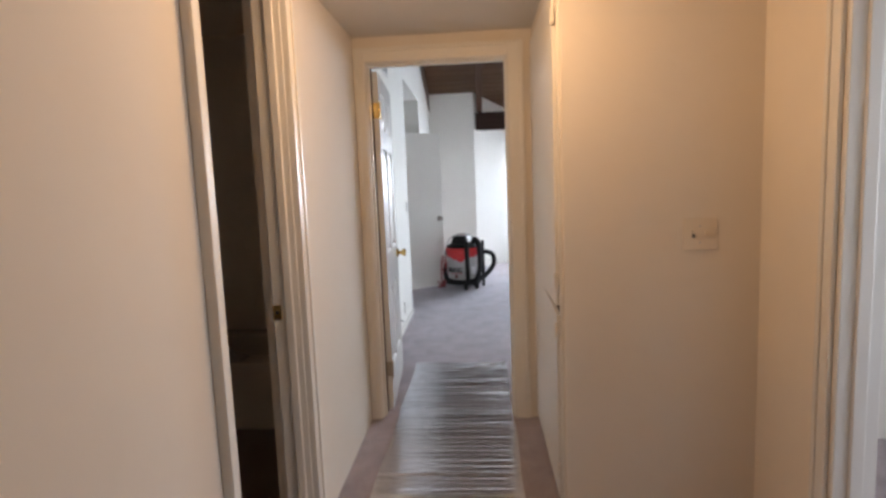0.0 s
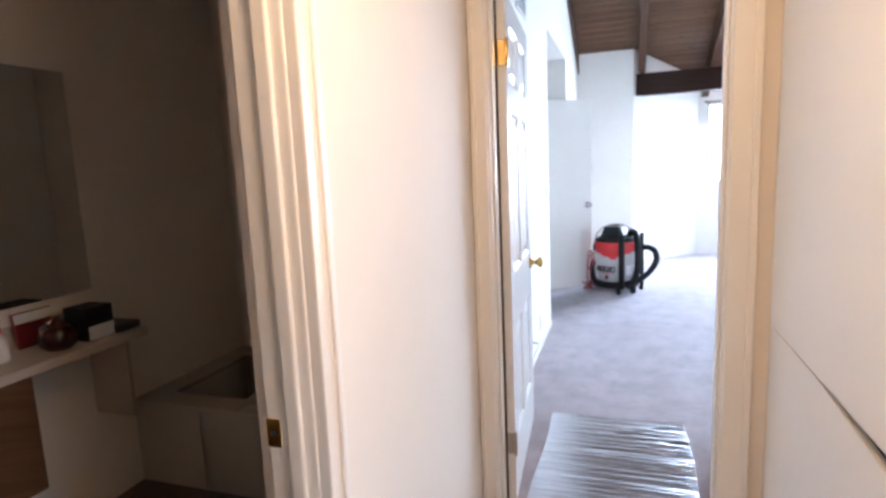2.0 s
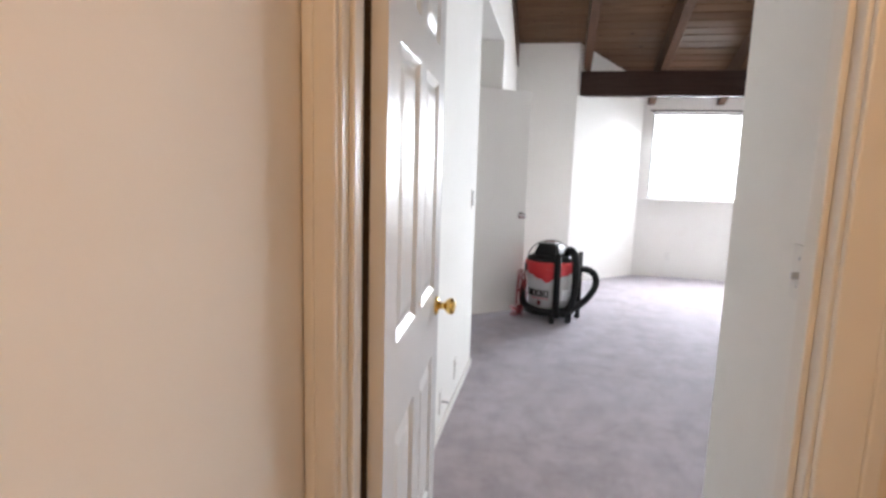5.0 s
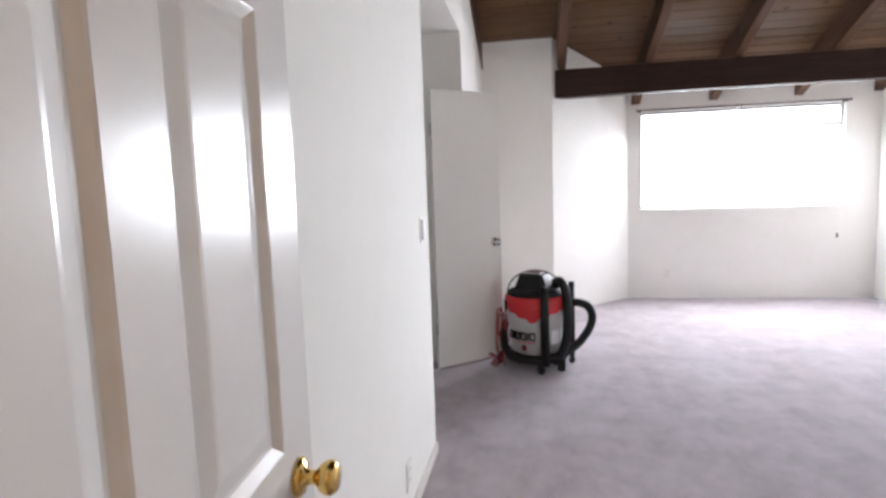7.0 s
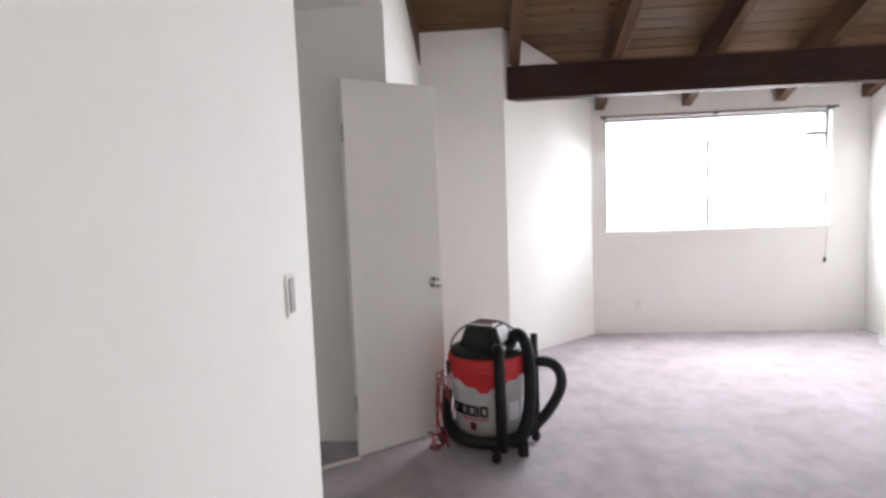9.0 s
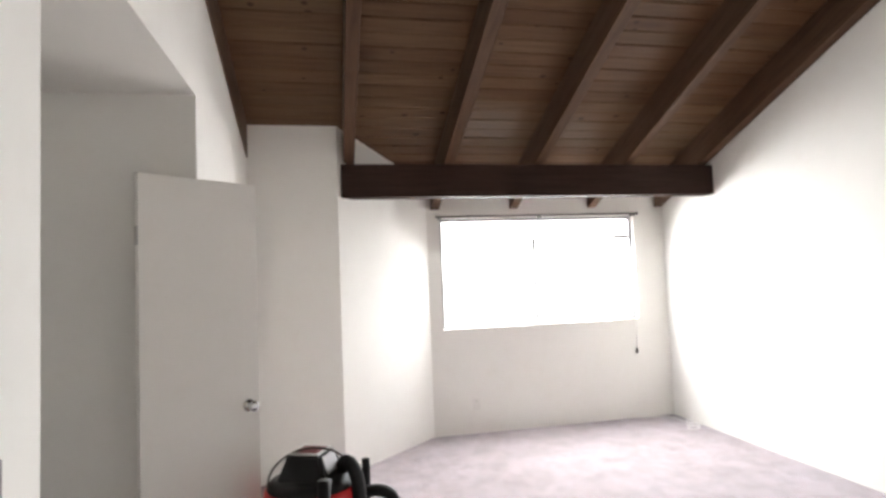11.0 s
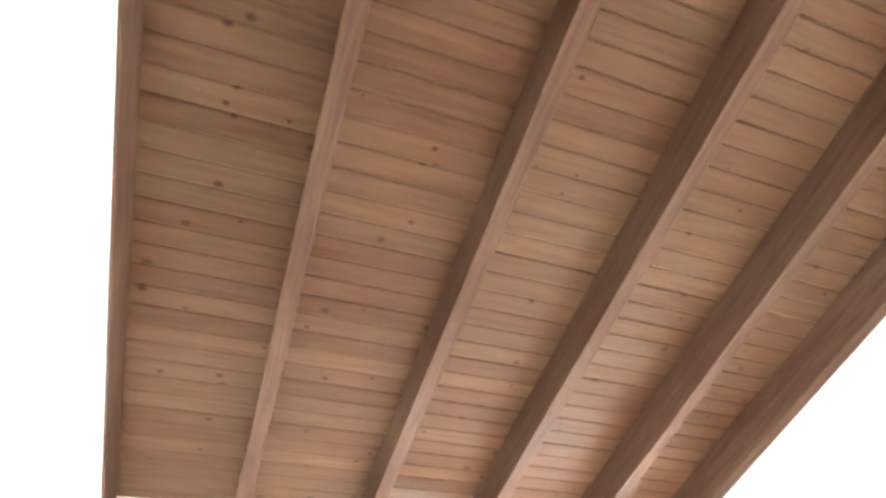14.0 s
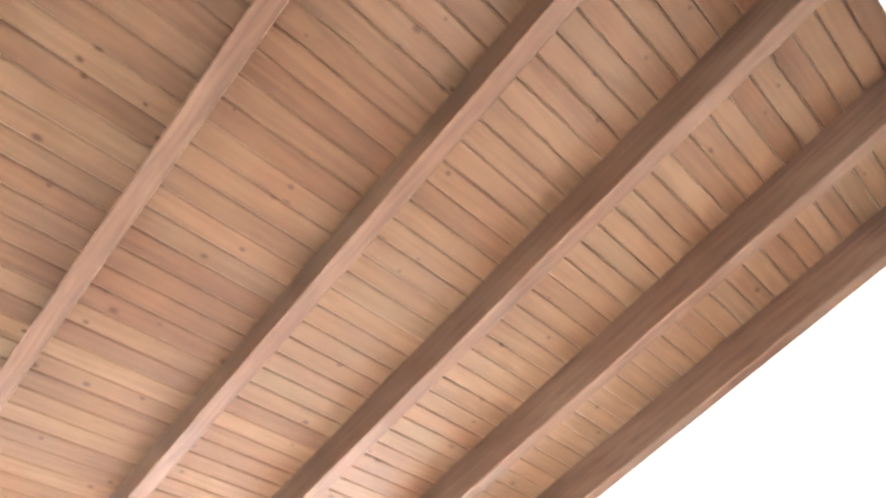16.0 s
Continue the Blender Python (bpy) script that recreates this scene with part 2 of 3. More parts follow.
def lathe(profile, sides=32, centre=(0, 0)):
    """Turns (radius, z) round an upright axis."""
    bm = bmesh.new()
    rings = [[bm.verts.new((centre[0] + r * math.cos(2 * math.pi * k / sides), centre[1] + r * math.sin(2 * math.pi * k / sides), z)) for k in range(sides)] for r, z in profile]
    for a, b in zip(rings, rings[1:]):
        for k in range(sides):
            bm.faces.new((a[k - 1], a[k], b[k], b[k - 1]))
    bm.faces.new(rings[0])
    bm.faces.new(rings[-1])
    bmesh.ops.recalc_face_normals(bm, faces=bm.faces[:])
    return bm


def smooth_path(pts, steps=8):
    p = [Vector(a) for a in pts]
    p = [2 * p[0] - p[1]] + p + [2 * p[-1] - p[-2]]
    out = []
    for k in range(1, len(p) - 2):
        a, b, c, d = p[k - 1:k + 3]
        for s in range(steps):
            t = s / steps
            out.append(0.5 * (2 * b + (c - a) * t + (2 * a - 5 * b + 4 * c - d) * t * t + (3 * b - a - 3 * c + d) * t ** 3))
    return out + [p[-2]]


def tube(pts, radius, sides=10, rib=0.0, steps=8, smooth=True):
    """A round tube along a line; rib gives every other ring a larger girth."""
    path = smooth_path(pts, steps) if smooth else [Vector(a) for a in pts]
    bm = bmesh.new()
    rings, side = [], None
    for k, c in enumerate(path):
        d = (path[min(k + 1, len(path) - 1)] - path[max(k - 1, 0)]).normalized()
        if side is None:
            side = d.orthogonal().normalized()
        side = (side - d * side.dot(d)).normalized()
        up = d.cross(side)
        r = radius + (rib if k % 2 else 0.0)
        rings.append([bm.verts.new(c + r * (math.cos(2 * math.pi * j / sides) * side + math.sin(2 * math.pi * j / sides) * up)) for j in range(sides)])
    for a, b in zip(rings, rings[1:]):
        for j in range(sides):
            bm.faces.new((a[j - 1], a[j], b[j], b[j - 1]))
    bm.faces.new(rings[0])
    bm.faces.new(rings[-1])
    bmesh.ops.recalc_face_normals(bm, faces=bm.faces[:])
    return bm


def part(name, bm, mat, parent=None, label="", soft=False):
    me = bpy.data.meshes.new(name)
    if soft:
        for f in bm.faces:
            f.smooth = True
    bm.to_mesh(me)
    bm.free()
    me.materials.append(mat)
    ob = new(name, me)
    if parent:
        ob.parent = parent
    return tagged(ob, label)


def thing(name, place, label, category, group=""):
    ob = new(name)
    ob.location = place
    ob.empty_display_size = 0.1
    return tagged(ob, label, category, group)


def structure(name, bm, mat, label):
    return tagged(part(name, bm, mat), label, "", "", "structure")


def turned(bm, m):
    bmesh.ops.transform(bm, matrix=m, verts=bm.verts[:])
    return bm


# ---- plan ----
HX0, HX1, HXR = -0.32, 0.65, 1.365       # hall faces
DY0, DY1 = 4.01, 4.115                    # wall between hall and bedroom
DX0, DX1, DH = -0.254, 0.513, 2.024       # its doorway
HCEIL = 2.165
LX, RX, BY, WY, AY = -0.40, 3.706, 4.87, 10.63, 9.80
OY0, OY1, OH = 6.70, 8.17, 2.452          # opening in the bedroom's side wall
SLOPE, TOPZ = 0.388, 2.773


def roof(y):
    return TOPZ + SLOPE * (AY - y)


# ---- structure ----
structure("floor", boxes((-3.2, 4.6, -2.2, 11.2, -0.12, 0.0)), CARPET, "worn mauve wall to wall carpet")

# hall
BN, BF = 2.238, 2.858                    # bathroom doorway along the hall
structure("wall_hall_bath_side", boxes((HX0 - 0.10, HX0, -2.0, BN - 0.02, 0, 2.4), (HX0 - 0.10, HX0, BF + 0.02, DY0, 0, 2.4), (HX0 - 0.10, HX0, BN - 0.02, BF + 0.02, DH + 0.004, 2.4)), HALL, "cream painted hall wall with a bathroom doorway")
structure("wall_hall_end", boxes((-0.56, DX0 - 0.02, DY0, DY1, 0, roof(DY1)), (DX1 + 0.02, 1.5, DY0, DY1, 0, roof(DY1)), (DX0 - 0.02, DX1 + 0.02, DY0, DY1, DH + 0.02, roof(DY1))), HALL, "cream wall round the bedroom doorway")
CZ0, CZM, CZ1, CY0, CY1 = 0.08, 0.885, 2.06, 3.07, 3.90
structure("wall_hall_cabinet_side", boxes((HX1, HX1 + 0.06, 3.059, CY0, 0, 2.4), (HX1, HX1 + 0.06, CY1, DY0, 0, 2.4), (HX1, HX1 + 0.06, CY0, CY1, CZ1, 2.4), (HX1, HX1 + 0.06, CY0, CY1, 0, CZ0)), HALL, "cream wall around the built-in linen cabinet")
structure("wall_hall_switch", boxes((HX1, 1.5, 3.0, 3.06, 0, 2.4), bevel=0.008), HALL, "cream wall carrying a double light switch")
RY0, RY1 = 1.74, 2.56
structure("wall_hall_right", boxes((HXR, HXR + 0.12, RY1, 3.0, 0, 2.4), (HXR, HXR + 0.12, -2.0, RY0, 0, 2.4), (HXR, HXR + 0.12, RY0, RY1, DH, 2.4)), HALL, "cream hall wall with a doorway")
structure("wall_hall_back", boxes((HX0, HXR, -2.12, -2.0, 0, 2.4)), HALL, "cream wall closing the hall")
structure("ceiling_hall", boxes((HX0 - 0.1, HXR + 0.1, -2.1, DY0, HCEIL, HCEIL + 0.1)), HALLCEIL, "low cream hall ceiling")

# bathroom
structure("wall_bath_vanity", boxes((-2.04, -1.92, 1.2, 4.78, 0, 2.4)), BATHWALL, "dim beige bathroom wall")
structure("wall_bath_tub_end", boxes((-1.92, HX0 - 0.14, 4.64, 4.76, 0, 2.4)), BATHWALL, "dim beige wall behind the tub")
structure("wall_bath_near", boxes((-1.92, HX0 - 0.10, 1.2, 1.32, 0, 2.4)), BATHWALL, "dim beige bathroom wall")
structure("wall_bath_inner", boxes((HX0 - 0.14, HX0 - 0.102, BF + 0.03, 4.64, 0, 2.4), (HX0 - 0.14, HX0 - 0.102, 1.32, BN - 0.03, 0, 2.4)), BATHWALL, "bathroom side of the hall wall")
structure("ceiling_bath", boxes((-2.04, HX0 - 0.1, 1.2, 4.78, 2.4, 2.5)), BATHWALL, "dim bathroom ceiling")

# bedroom
bm = prism([(DY1, 0), (OY0, 0), (OY0, OH), (OY1, OH), (OY1, 0), (AY + 0.12, 0), (AY + 0.12, roof(AY + 0.12)), (DY1, roof(DY1))], LX - 0.12, LX, "x")
structure("wall_bedroom_left", bm, WALL, "white painted wall with an open niche")
structure("wall_alcove", prism([(LX, AY), (0.294, AY), (0.379, AY + 0.12), (LX, AY + 0.12)], 0, roof(AY) + 0.02), WALL, "white painted end wall under the rafters")
d45 = 0.5 ** 0.5 * 0.12
bm = bmesh.new()
q = [(0.294, AY), (1.15, WY), (1.15 - d45, WY + d45), (0.294 - d45, AY + d45)]
lo, hi = [bm.verts.new((x, y, 0)) for x, y in q], [bm.verts.new((x, y, roof(y))) for x, y in q]
bm.faces.new(lo), bm.faces.new(hi)
for k in range(4):
    bm.faces.new((lo[k - 1], lo[k], hi[k], hi[k - 1]))
bmesh.ops.recalc_face_normals(bm, faces=bm.faces[:])
structure("wall_bay", bm, WALL, "white painted slanting bay wall")
WX0, WX1, WZ0, WZ1 = 1.28, 3.36, 1.017, 2.10
structure("wall_window", boxes((1.06, WX0, WY, WY + 0.14, 0, 2.455), (WX1, RX + 0.1, WY, WY + 0.14, 0, 2.455), (WX0, WX1, WY, WY + 0.14, 0, WZ0), (WX0, WX1, WY, WY + 0.14, WZ1, 2.455)), WALL, "white painted wall with a wide window")
structure("wall_bedroom_right", prism([(BY, 0), (WY, 0), (WY, roof(WY)), (BY, roof(BY))], RX, RX + 0.12, "x"), WALL, "tall white painted side wall")
structure("wall_bedroom_back", boxes((0.62, 0.74, DY1 + 0.002, BY, 0, roof(BY) + 0.28), (0.74, RX + 0.12, BY - 0.12, BY, 0, roof(BY) + 0.03)), WALL, "white painted wall beside the entry")

# niche behind the side wall
structure("wall_niche_back", boxes((-1.9, LX - 0.118, OY1 + 0.001, OY1 + 0.1, 0, OH)), WALL, "white painted niche wall")
structure("wall_niche_side", boxes((-2.0, -1.9, OY0 - 0.6, OY1 + 0.1, 0, OH)), WALL, "white painted niche wall")
structure("wall_niche_near", boxes((-1.9, LX - 0.122, OY0 - 0.6, OY0 - 0.5, 0, OH)), WALL, "white painted niche wall")
structure("ceiling_niche", boxes((-2.0, LX - 0.118, OY0 - 0.6, OY1 + 0.1, OH + 0.001, OH + 0.1)), WALL, "flat white niche ceiling")

# sloping plank ceiling: each board with eased edges and an open joint
PW = 0.1262
bm = bmesh.new()
c, s = math.cos(math.atan(SLOPE)), math.sin(math.atan(SLOPE))
rng = random.Random(5)
u = (WY + 0.3 - 6.632) / c - 34 * PW
while True:
    y0, y1 = WY + 0.3 - u * c, WY + 0.3 - (u + PW) * c
    if y1 < DY1 - 0.1:
        break
    xs = [LX - 0.15, *sorted(rng.sample([0.405, 1.26, 2.075, 2.905], rng.choice([1, 1, 2]))), RX + 0.15]
    for x0, x1 in zip(xs, xs[1:]):
        drop = rng.uniform(-0.0015, 0.0015)
        rings = []
        for x in (x0 + 0.0008, x1 - 0.0008):
            ring = []
            for a, h in ((0.0008, 0.04), (0.0012, 0.006), (0.009, 0.0), (PW - 0.009, 0.0), (PW - 0.0012, 0.006), (PW - 0.0008, 0.04)):
                y = WY + 0.3 - (u + a) * c
                ring.append(bm.verts.new((x, y, roof(y) + h / c + drop)))
            rings.append(ring)
        for k in range(6):
            bm.faces.new((rings[0][k - 1], rings[0][k], rings[1][k], rings[1][k - 1]))
        bm.faces.new(rings[0]), bm.faces.new(rings[1])
    u += PW
bmesh.ops.recalc_face_normals(bm, faces=bm.faces[:])
structure("ceiling", bm, PLANK, "sloping ceiling of knotty brown tongue-and-groove boards")
bm = prism([(DY1 - 0.1, roof(DY1 - 0.1) + 0.06), (WY + 0.3, roof(WY + 0.3) + 0.06), (WY + 0.3, roof(WY + 0.3) + 0.1), (DY1 - 0.1, roof(DY1 - 0.1) + 0.1)], LX - 0.15, RX + 0.15, "x")
structure("roof_deck", bm, CAVITY, "dark roof deck above the boards")

# rafters
RD, RW = 0.265, 0.09
for x in (-0.425, 0.346, 1.188, 2.0, 2.85, 3.613):
    end = AY - 0.002 if x < 0 else WY - 0.003
    start = DY1 + 0.002 if x < 0.5 else BY + 0.002
    bm = prism([(start, roof(start)), (end, roof(end)), (end, roof(end) - RD), (start, roof(start) - RD)], 0, (0.013 if x < 0 else RW) if x < 3.5 else RX - x - 0.002, "x")
    bmesh.ops.bevel(bm, geom=[e for e in bm.edges], offset=0.005, segments=1, affect="EDGES")
    ob = part("rafter", bm, RAFTER)
    ob.location.x = x if x > 0 else LX - 0.001
    tagged(ob, "brown stained wooden rafter under the board ceiling", "rafter", "ceiling rafters")
bm = boxes((0.325, RX - 0.002, AY - 0.012, AY + 0.125, 2.192, 2.462), bevel=0.006)
tagged(part("header_beam", bm, BEAM), "dark brown wooden header beam below the rafters", "beam")

# ---- doorways and trim ----
def casing(name, faces, label, mat=None):
    """Door trim of stepped boards: a flat and a raised outer bead, mitre left out."""
    bm = boxes(*faces, bevel=0.004)
    return structure(name, bm, mat or TRIM, label)


c0, c1 = DY0 - 0.016, DY0 - 0.001
casing("trim_bedroom_doorway", [
    (HX0 + 0.002, DX0 - 0.006, c0, c1, 0, DH + 0.07), (DX1 + 0.006, 0.600, c0, c1, 0, DH + 0.07), (DX0 - 0.006, DX1 + 0.006, c0, c1, DH + 0.006, DH + 0.07),
    (HX0 + 0.003, HX0 + 0.022, c0 - 0.008, c0 + 0.001, 0, DH + 0.082), (0.578, 0.602, c0 - 0.008, c0 + 0.001, 0, DH + 0.082), (HX0 + 0.022, 0.578, c0 - 0.008, c0 + 0.001, DH + 0.06, DH + 0.082)],
    "cream enamelled door casing")
casing("trim_bedroom_jamb", [
    (DX0 - 0.018, DX0, DY0 - 0.001, DY1 + 0.001, 0, DH + 0.018), (DX1, DX1 + 0.018, DY0 - 0.001, DY1 + 0.001, 0, DH + 0.018), (DX0, DX1, DY0 - 0.001, DY1 + 0.001, DH, DH + 0.018),
    (DX0, DX0 + 0.011, DY0 + 0.03, DY0 + 0.075, 0, DH), (DX1 - 0.011, DX1, DY0 + 0.03, DY0 + 0.075, 0, DH), (DX0 + 0.011, DX1 - 0.011, DY0 + 0.03, DY0 + 0.075, DH - 0.011, DH)],
    "cream enamelled door jamb with stops")
# added strip: the gap's shade is put in as dark colour
structure("trim_hinge_gap_shade", boxes((DX0 - 0.07, DX0 + 0.011, DY1 + 0.003, DY1 + 0.0095, 0, DH + 0.004), bevel=0.002), GAPSHADE, "dark brown strip standing in for shade in the hinge gap")
casing("trim_bedroom_doorway_inner", [(DX0 - 0.075, DX1 + 0.006, DY1 + 0.003, DY1 + 0.016, DH + 0.006, DH + 0.07)], "white enamelled casing on the bedroom side")
x1 = HX0 + 0.026
casing("trim_bath_doorway", [
    (HX0 + 0.001, x1, BN - 0.050, BN - 0.004, 0, DH + 0.07), (HX0 + 0.001, x1, BF + 0.004, BF + 0.058, 0, DH + 0.07), (HX0 + 0.001, x1, BN - 0.004, BF + 0.004, DH + 0.004, DH + 0.07),
    (x1 - 0.001, x1 + 0.005, BN - 0.052, BN - 0.036, 0, DH + 0.08), (x1 - 0.001, x1 + 0.007, BF + 0.042, BF + 0.060, 0, DH + 0.08),
    (HX0 - 0.10, HX0 + 0.002, BN - 0.02, BN, 0, DH), (HX0 - 0.10, HX0 + 0.002, BF, BF + 0.02, 0, DH), (HX0 - 0.10, HX0 + 0.002, BN, BF, DH - 0.002, DH + 0.004),
    (HX0 - 0.052, HX0 - 0.022, BF - 0.010, BF + 0.001, 0, DH)],
    "cream enamelled bathroom door casing and jamb")
casing("trim_hall_right_doorway", [
    (HXR - 0.016, HXR - 0.001, RY1 + 0.004, RY1 + 0.062, 0, DH + 0.07), (HXR - 0.022, HXR - 0.015, RY1 + 0.044, RY1 + 0.064, 0, DH + 0.08), (HXR - 0.016, HXR - 0.001, RY0 - 0.064, RY0 - 0.004, 0, DH + 0.07),
    (HXR - 0.016, HXR - 0.001, RY0 - 0.004, RY1 + 0.004, DH + 0.004, DH + 0.07),
    (HXR - 0.002, HXR + 0.122, RY1 - 0.018, RY1 + 0.001, 0, DH), (HXR + 0.04, HXR + 0.08, RY1 - 0.03, RY1 - 0.017, 0, DH), (HXR - 0.002, HXR + 0.122, RY0 - 0.001, RY0 + 0.018, 0, DH)],
    "white enamelled casing of a hall doorway", DOOR)
structure("baseboard", boxes((LX + 0.0005, LX + 0.011, DY1 + 0.004, OY0, 0, 0.055), bevel=0.003), TRIM, "low white painted baseboard")
structure("trim_wall_seam", boxes((LX - 0.001, LX + 0.004, 5.190, 5.204, 0.90, 1.236), (LX - 0.001, LX + 0.0025, 5.204, 5.45, 1.228, 1.236)), WALL, "raised painted seam of a wall patch")
structure("trim_niche_threshold", prism([(-0.86, 7.765), (-0.60, 7.935), (-0.60, 7.965), (-0.86, 7.80)], 0.0, 0.012), TRIM, "pale threshold strip on the carpet")

# unseen side room past the hall doorway, added to house the fill lamp
structure("wall_side_room", boxes((3.0, 3.1, 0.6, 3.8, 0, 0.9), (3.0, 3.1, 0.6, 3.8, 2.0, 2.4), (3.0, 3.1, 0.6, 1.2, 0.9, 2.0), (3.0, 3.1, 2.8, 3.8, 0.9, 2.0), (HXR + 0.12, 3.0, 0.6, 0.7, 0, 2.4), (HXR + 0.12, 3.0, 3.7, 3.8, 0, 2.4)), WALL, "white wall of an unseen side room, opening added for the fill lamp")
structure("ceiling_side_room", boxes((HXR + 0.1, 3.1, 0.6, 3.8, 2.4, 2.5)), WALL, "white side room ceiling")

# ---- bedroom window ----
win = tagged(thing("window_1", (WX0, WY, WZ0), "wide aluminium sliding window full of white daylight", "window"), kind="structure")
win.location = (0, 0, 0)
y0, y1 = WY + 0.05, WY + 0.10
part("window_frame", boxes((WX0, WX1, y0, y1, WZ0, WZ0 + 0.03), (WX0, WX1, y0, y1, WZ1 - 0.03, WZ1), (WX0, WX0 + 0.028, y0, y1, WZ0 + 0.03, WZ1 - 0.03), (WX1 - 0.028, WX1, y0, y1, WZ0 + 0.03, WZ1 - 0.03), bevel=0.003), ALU, win)
part("meeting_stile", boxes((2.25, 2.28, y0 + 0.004, y1 - 0.01, WZ0 + 0.03, 1.862), bevel=0.003), ALU, win)
part("sash_rail", boxes((2.25, WX1 - 0.028, y0 + 0.004, y1 - 0.01, 1.866, 1.890), bevel=0.003), ALU, win)
part("sash_lock", boxes((3.16, WX1 - 0.03, y0 - 0.012, y0 + 0.003, 1.864, 1.902), bevel=0.003), ALU, win, "grey sash lock bar")
for x0, x1 in ((WX0 + 0.028, 2.262), (2.268, WX1 - 0.028)):
    pane = part("pane", boxes((x0, x1, y0 + 0.02, y0 + 0.024, WZ0 + 0.03, WZ1 - 0.03)), GLASS, win)
    pane.visible_shadow = False
part("window_sill", boxes((WX0, WX1, WY - 0.012, y0, WZ0 - 0.016, WZ0 + 0.002), bevel=0.004), TRIM, win)

rod = thing("curtain_rod", (0, 0, 0), "thin dark curtain rod above the window", "curtain rod")
part("pole", tube([(1.248, 10.55, 2.112), (3.353, 10.55, 2.112)], 0.009, 10, 0, 1, False), RODM, rod, "", True)
for x in (1.27, 2.30, 3.33):
    part("bracket", boxes((x - 0.012, x + 0.012, 10.545, WY - 0.001, 2.09, 2.117), bevel=0.003), RODM, rod)
for x in (1.236, 3.365):
    part("finial", turned(lathe([(0.004, -0.012), (0.013, -0.006), (0.013, 0.006), (0.004, 0.012)], 12), pose(x, 10.55, 2.112, 0, 90, 0)), RODM, rod, "", True)
cordset = thing("blind_cord", (0, 0, 0), "thin pull cord hanging below the window corner", "cord")
part("string", tube([(3.325, WY - 0.02, 1.96), (3.325, WY - 0.02, 1.0), (3.318, WY - 0.012, 0.70)], 0.0035, 6), WHITECORD, cordset)
part("tassel", lathe([(0.004, 0.715), (0.011, 0.69), (0.012, 0.672), (0.005, 0.662)], 12, (3.318, WY - 0.014)), RODM, cordset, "", True)
structure("backdrop", boxes((-12.0, 16.0, 18.0, 18.1, -3.0, 14.0)), BACKDROP, "blank bright overcast sky and haze")
structure("ground", boxes((-60, 60, -60, 90, -3.2, -3.0)), GROUND, "grey outdoor ground")


# ---- six-panel bedroom door ----
def raised_panel(s0, s1, z0, z1, face, into):
    """A moulded panel: sloping sticking down into the leaf, a sunk margin, a bevelled raised field."""
    bm = bmesh.new()
    loops = []
    for inset, depth in ((0.0, 0.0), (0.004, 0.002), (0.017, 0.011), (0.024, 0.011), (0.050, 0.003), (0.056, 0.002)):
        x = face + into * depth
        loops.append([bm.verts.new(p) for p in ((x, s0 + inset, z0 + inset), (x, s1 - inset, z0 + inset), (x, s1 - inset, z1 - inset), (x, s0 + inset, z1 - inset))])
    for a, b in zip(loops, loops[1:]):
        for k in range(4):
            bm.faces.new((a[k - 1], a[k], b[k], b[k - 1]))
    bm.faces.new(loops[-1])
    bmesh.ops.recalc_face_normals(bm, faces=bm.faces[:])
    if into < 0:
        for f in bm.faces:
            if f.normal.x < 0 and abs(f.normal.x) > 0.5:
                bmesh.ops.reverse_faces(bm, faces=bm.faces[:])
                break
    return bm


def knob_set(mat, parent, place, out):
    """Rose, neck and round knob on a face whose outward direction is out (an angle in degrees round z)."""
    m = pose(*place, 0, 0, out) @ pose(0, 0, 0, 0, 90, 0)
    k = part("door_knob", turned(lathe([(0.030, 0.0), (0.032, 0.004), (0.026, 0.010), (0.012, 0.013), (0.011, 0.030), (0.020, 0.036), (0.027, 0.046), (0.027, 0.056), (0.020, 0.064), (0.006, 0.067)], 24), m), mat, parent, "", True)
    return k


LEAF, THICK = 0.782, 0.035
door = tagged(thing("door_1", (-0.247, 4.127, 0.010), "open white six-panel door with a brass knob", "door"), kind="structure")
door.rotation_euler.z = radians(3.8)
zs = [(0.235, 0.718), (0.935, 1.575), (1.68, 1.90)]
ss = [(0.112, 0.345), (0.437, 0.670)]
HT = 2.000
st = [(0, THICK, 0.0, ss[0][0], 0, HT), (0, THICK, ss[1][1], LEAF, 0, HT)]
for a, b in ((0, zs[0][0]), (zs[0][1], zs[1][0]), (zs[1][1], zs[2][0]), (zs[2][1], HT)):
    st.append((0, THICK, ss[0][0], ss[1][1], a, b))
for a, b in zs:
    st.append((0, THICK, ss[0][1], ss[1][0], a, b))
part("stiles_and_rails", boxes(*st), DOOR, door)
for a, b in ss:
    for z0, z1 in zs:
        part("raised_panel", raised_panel(a, b, z0, z1, THICK, -1), DOOR, door)
        part("back_panel", boxes((0.002, THICK - 0.013, a, b, z0, z1)), DOOR, door)
knob_set(BRASS, door, (THICK, 0.718, 0.872), 0)
part("strike_edge", boxes((0.008, 0.027, LEAF - 0.001, LEAF + 0.002, 0.875, 0.935)), BRASS, door, "brass latch plate")
for z, metal, look_ in ((0.205, DULL, "dull painted"), (1.735, BRASS, "brass")):
    part("hinge", boxes((0.002, THICK - 0.003, -0.003, 0.001, z, z + 0.09), bevel=0.001), metal, door, look_ + " hinge leaf")
    part("hinge_pin", lathe([(0.003, z - 0.006), (0.006, z - 0.003), (0.006, z + 0.093), (0.003, z + 0.098)], 12, (THICK + 0.004, -0.007)), metal, door, look_ + " hinge knuckle", True)

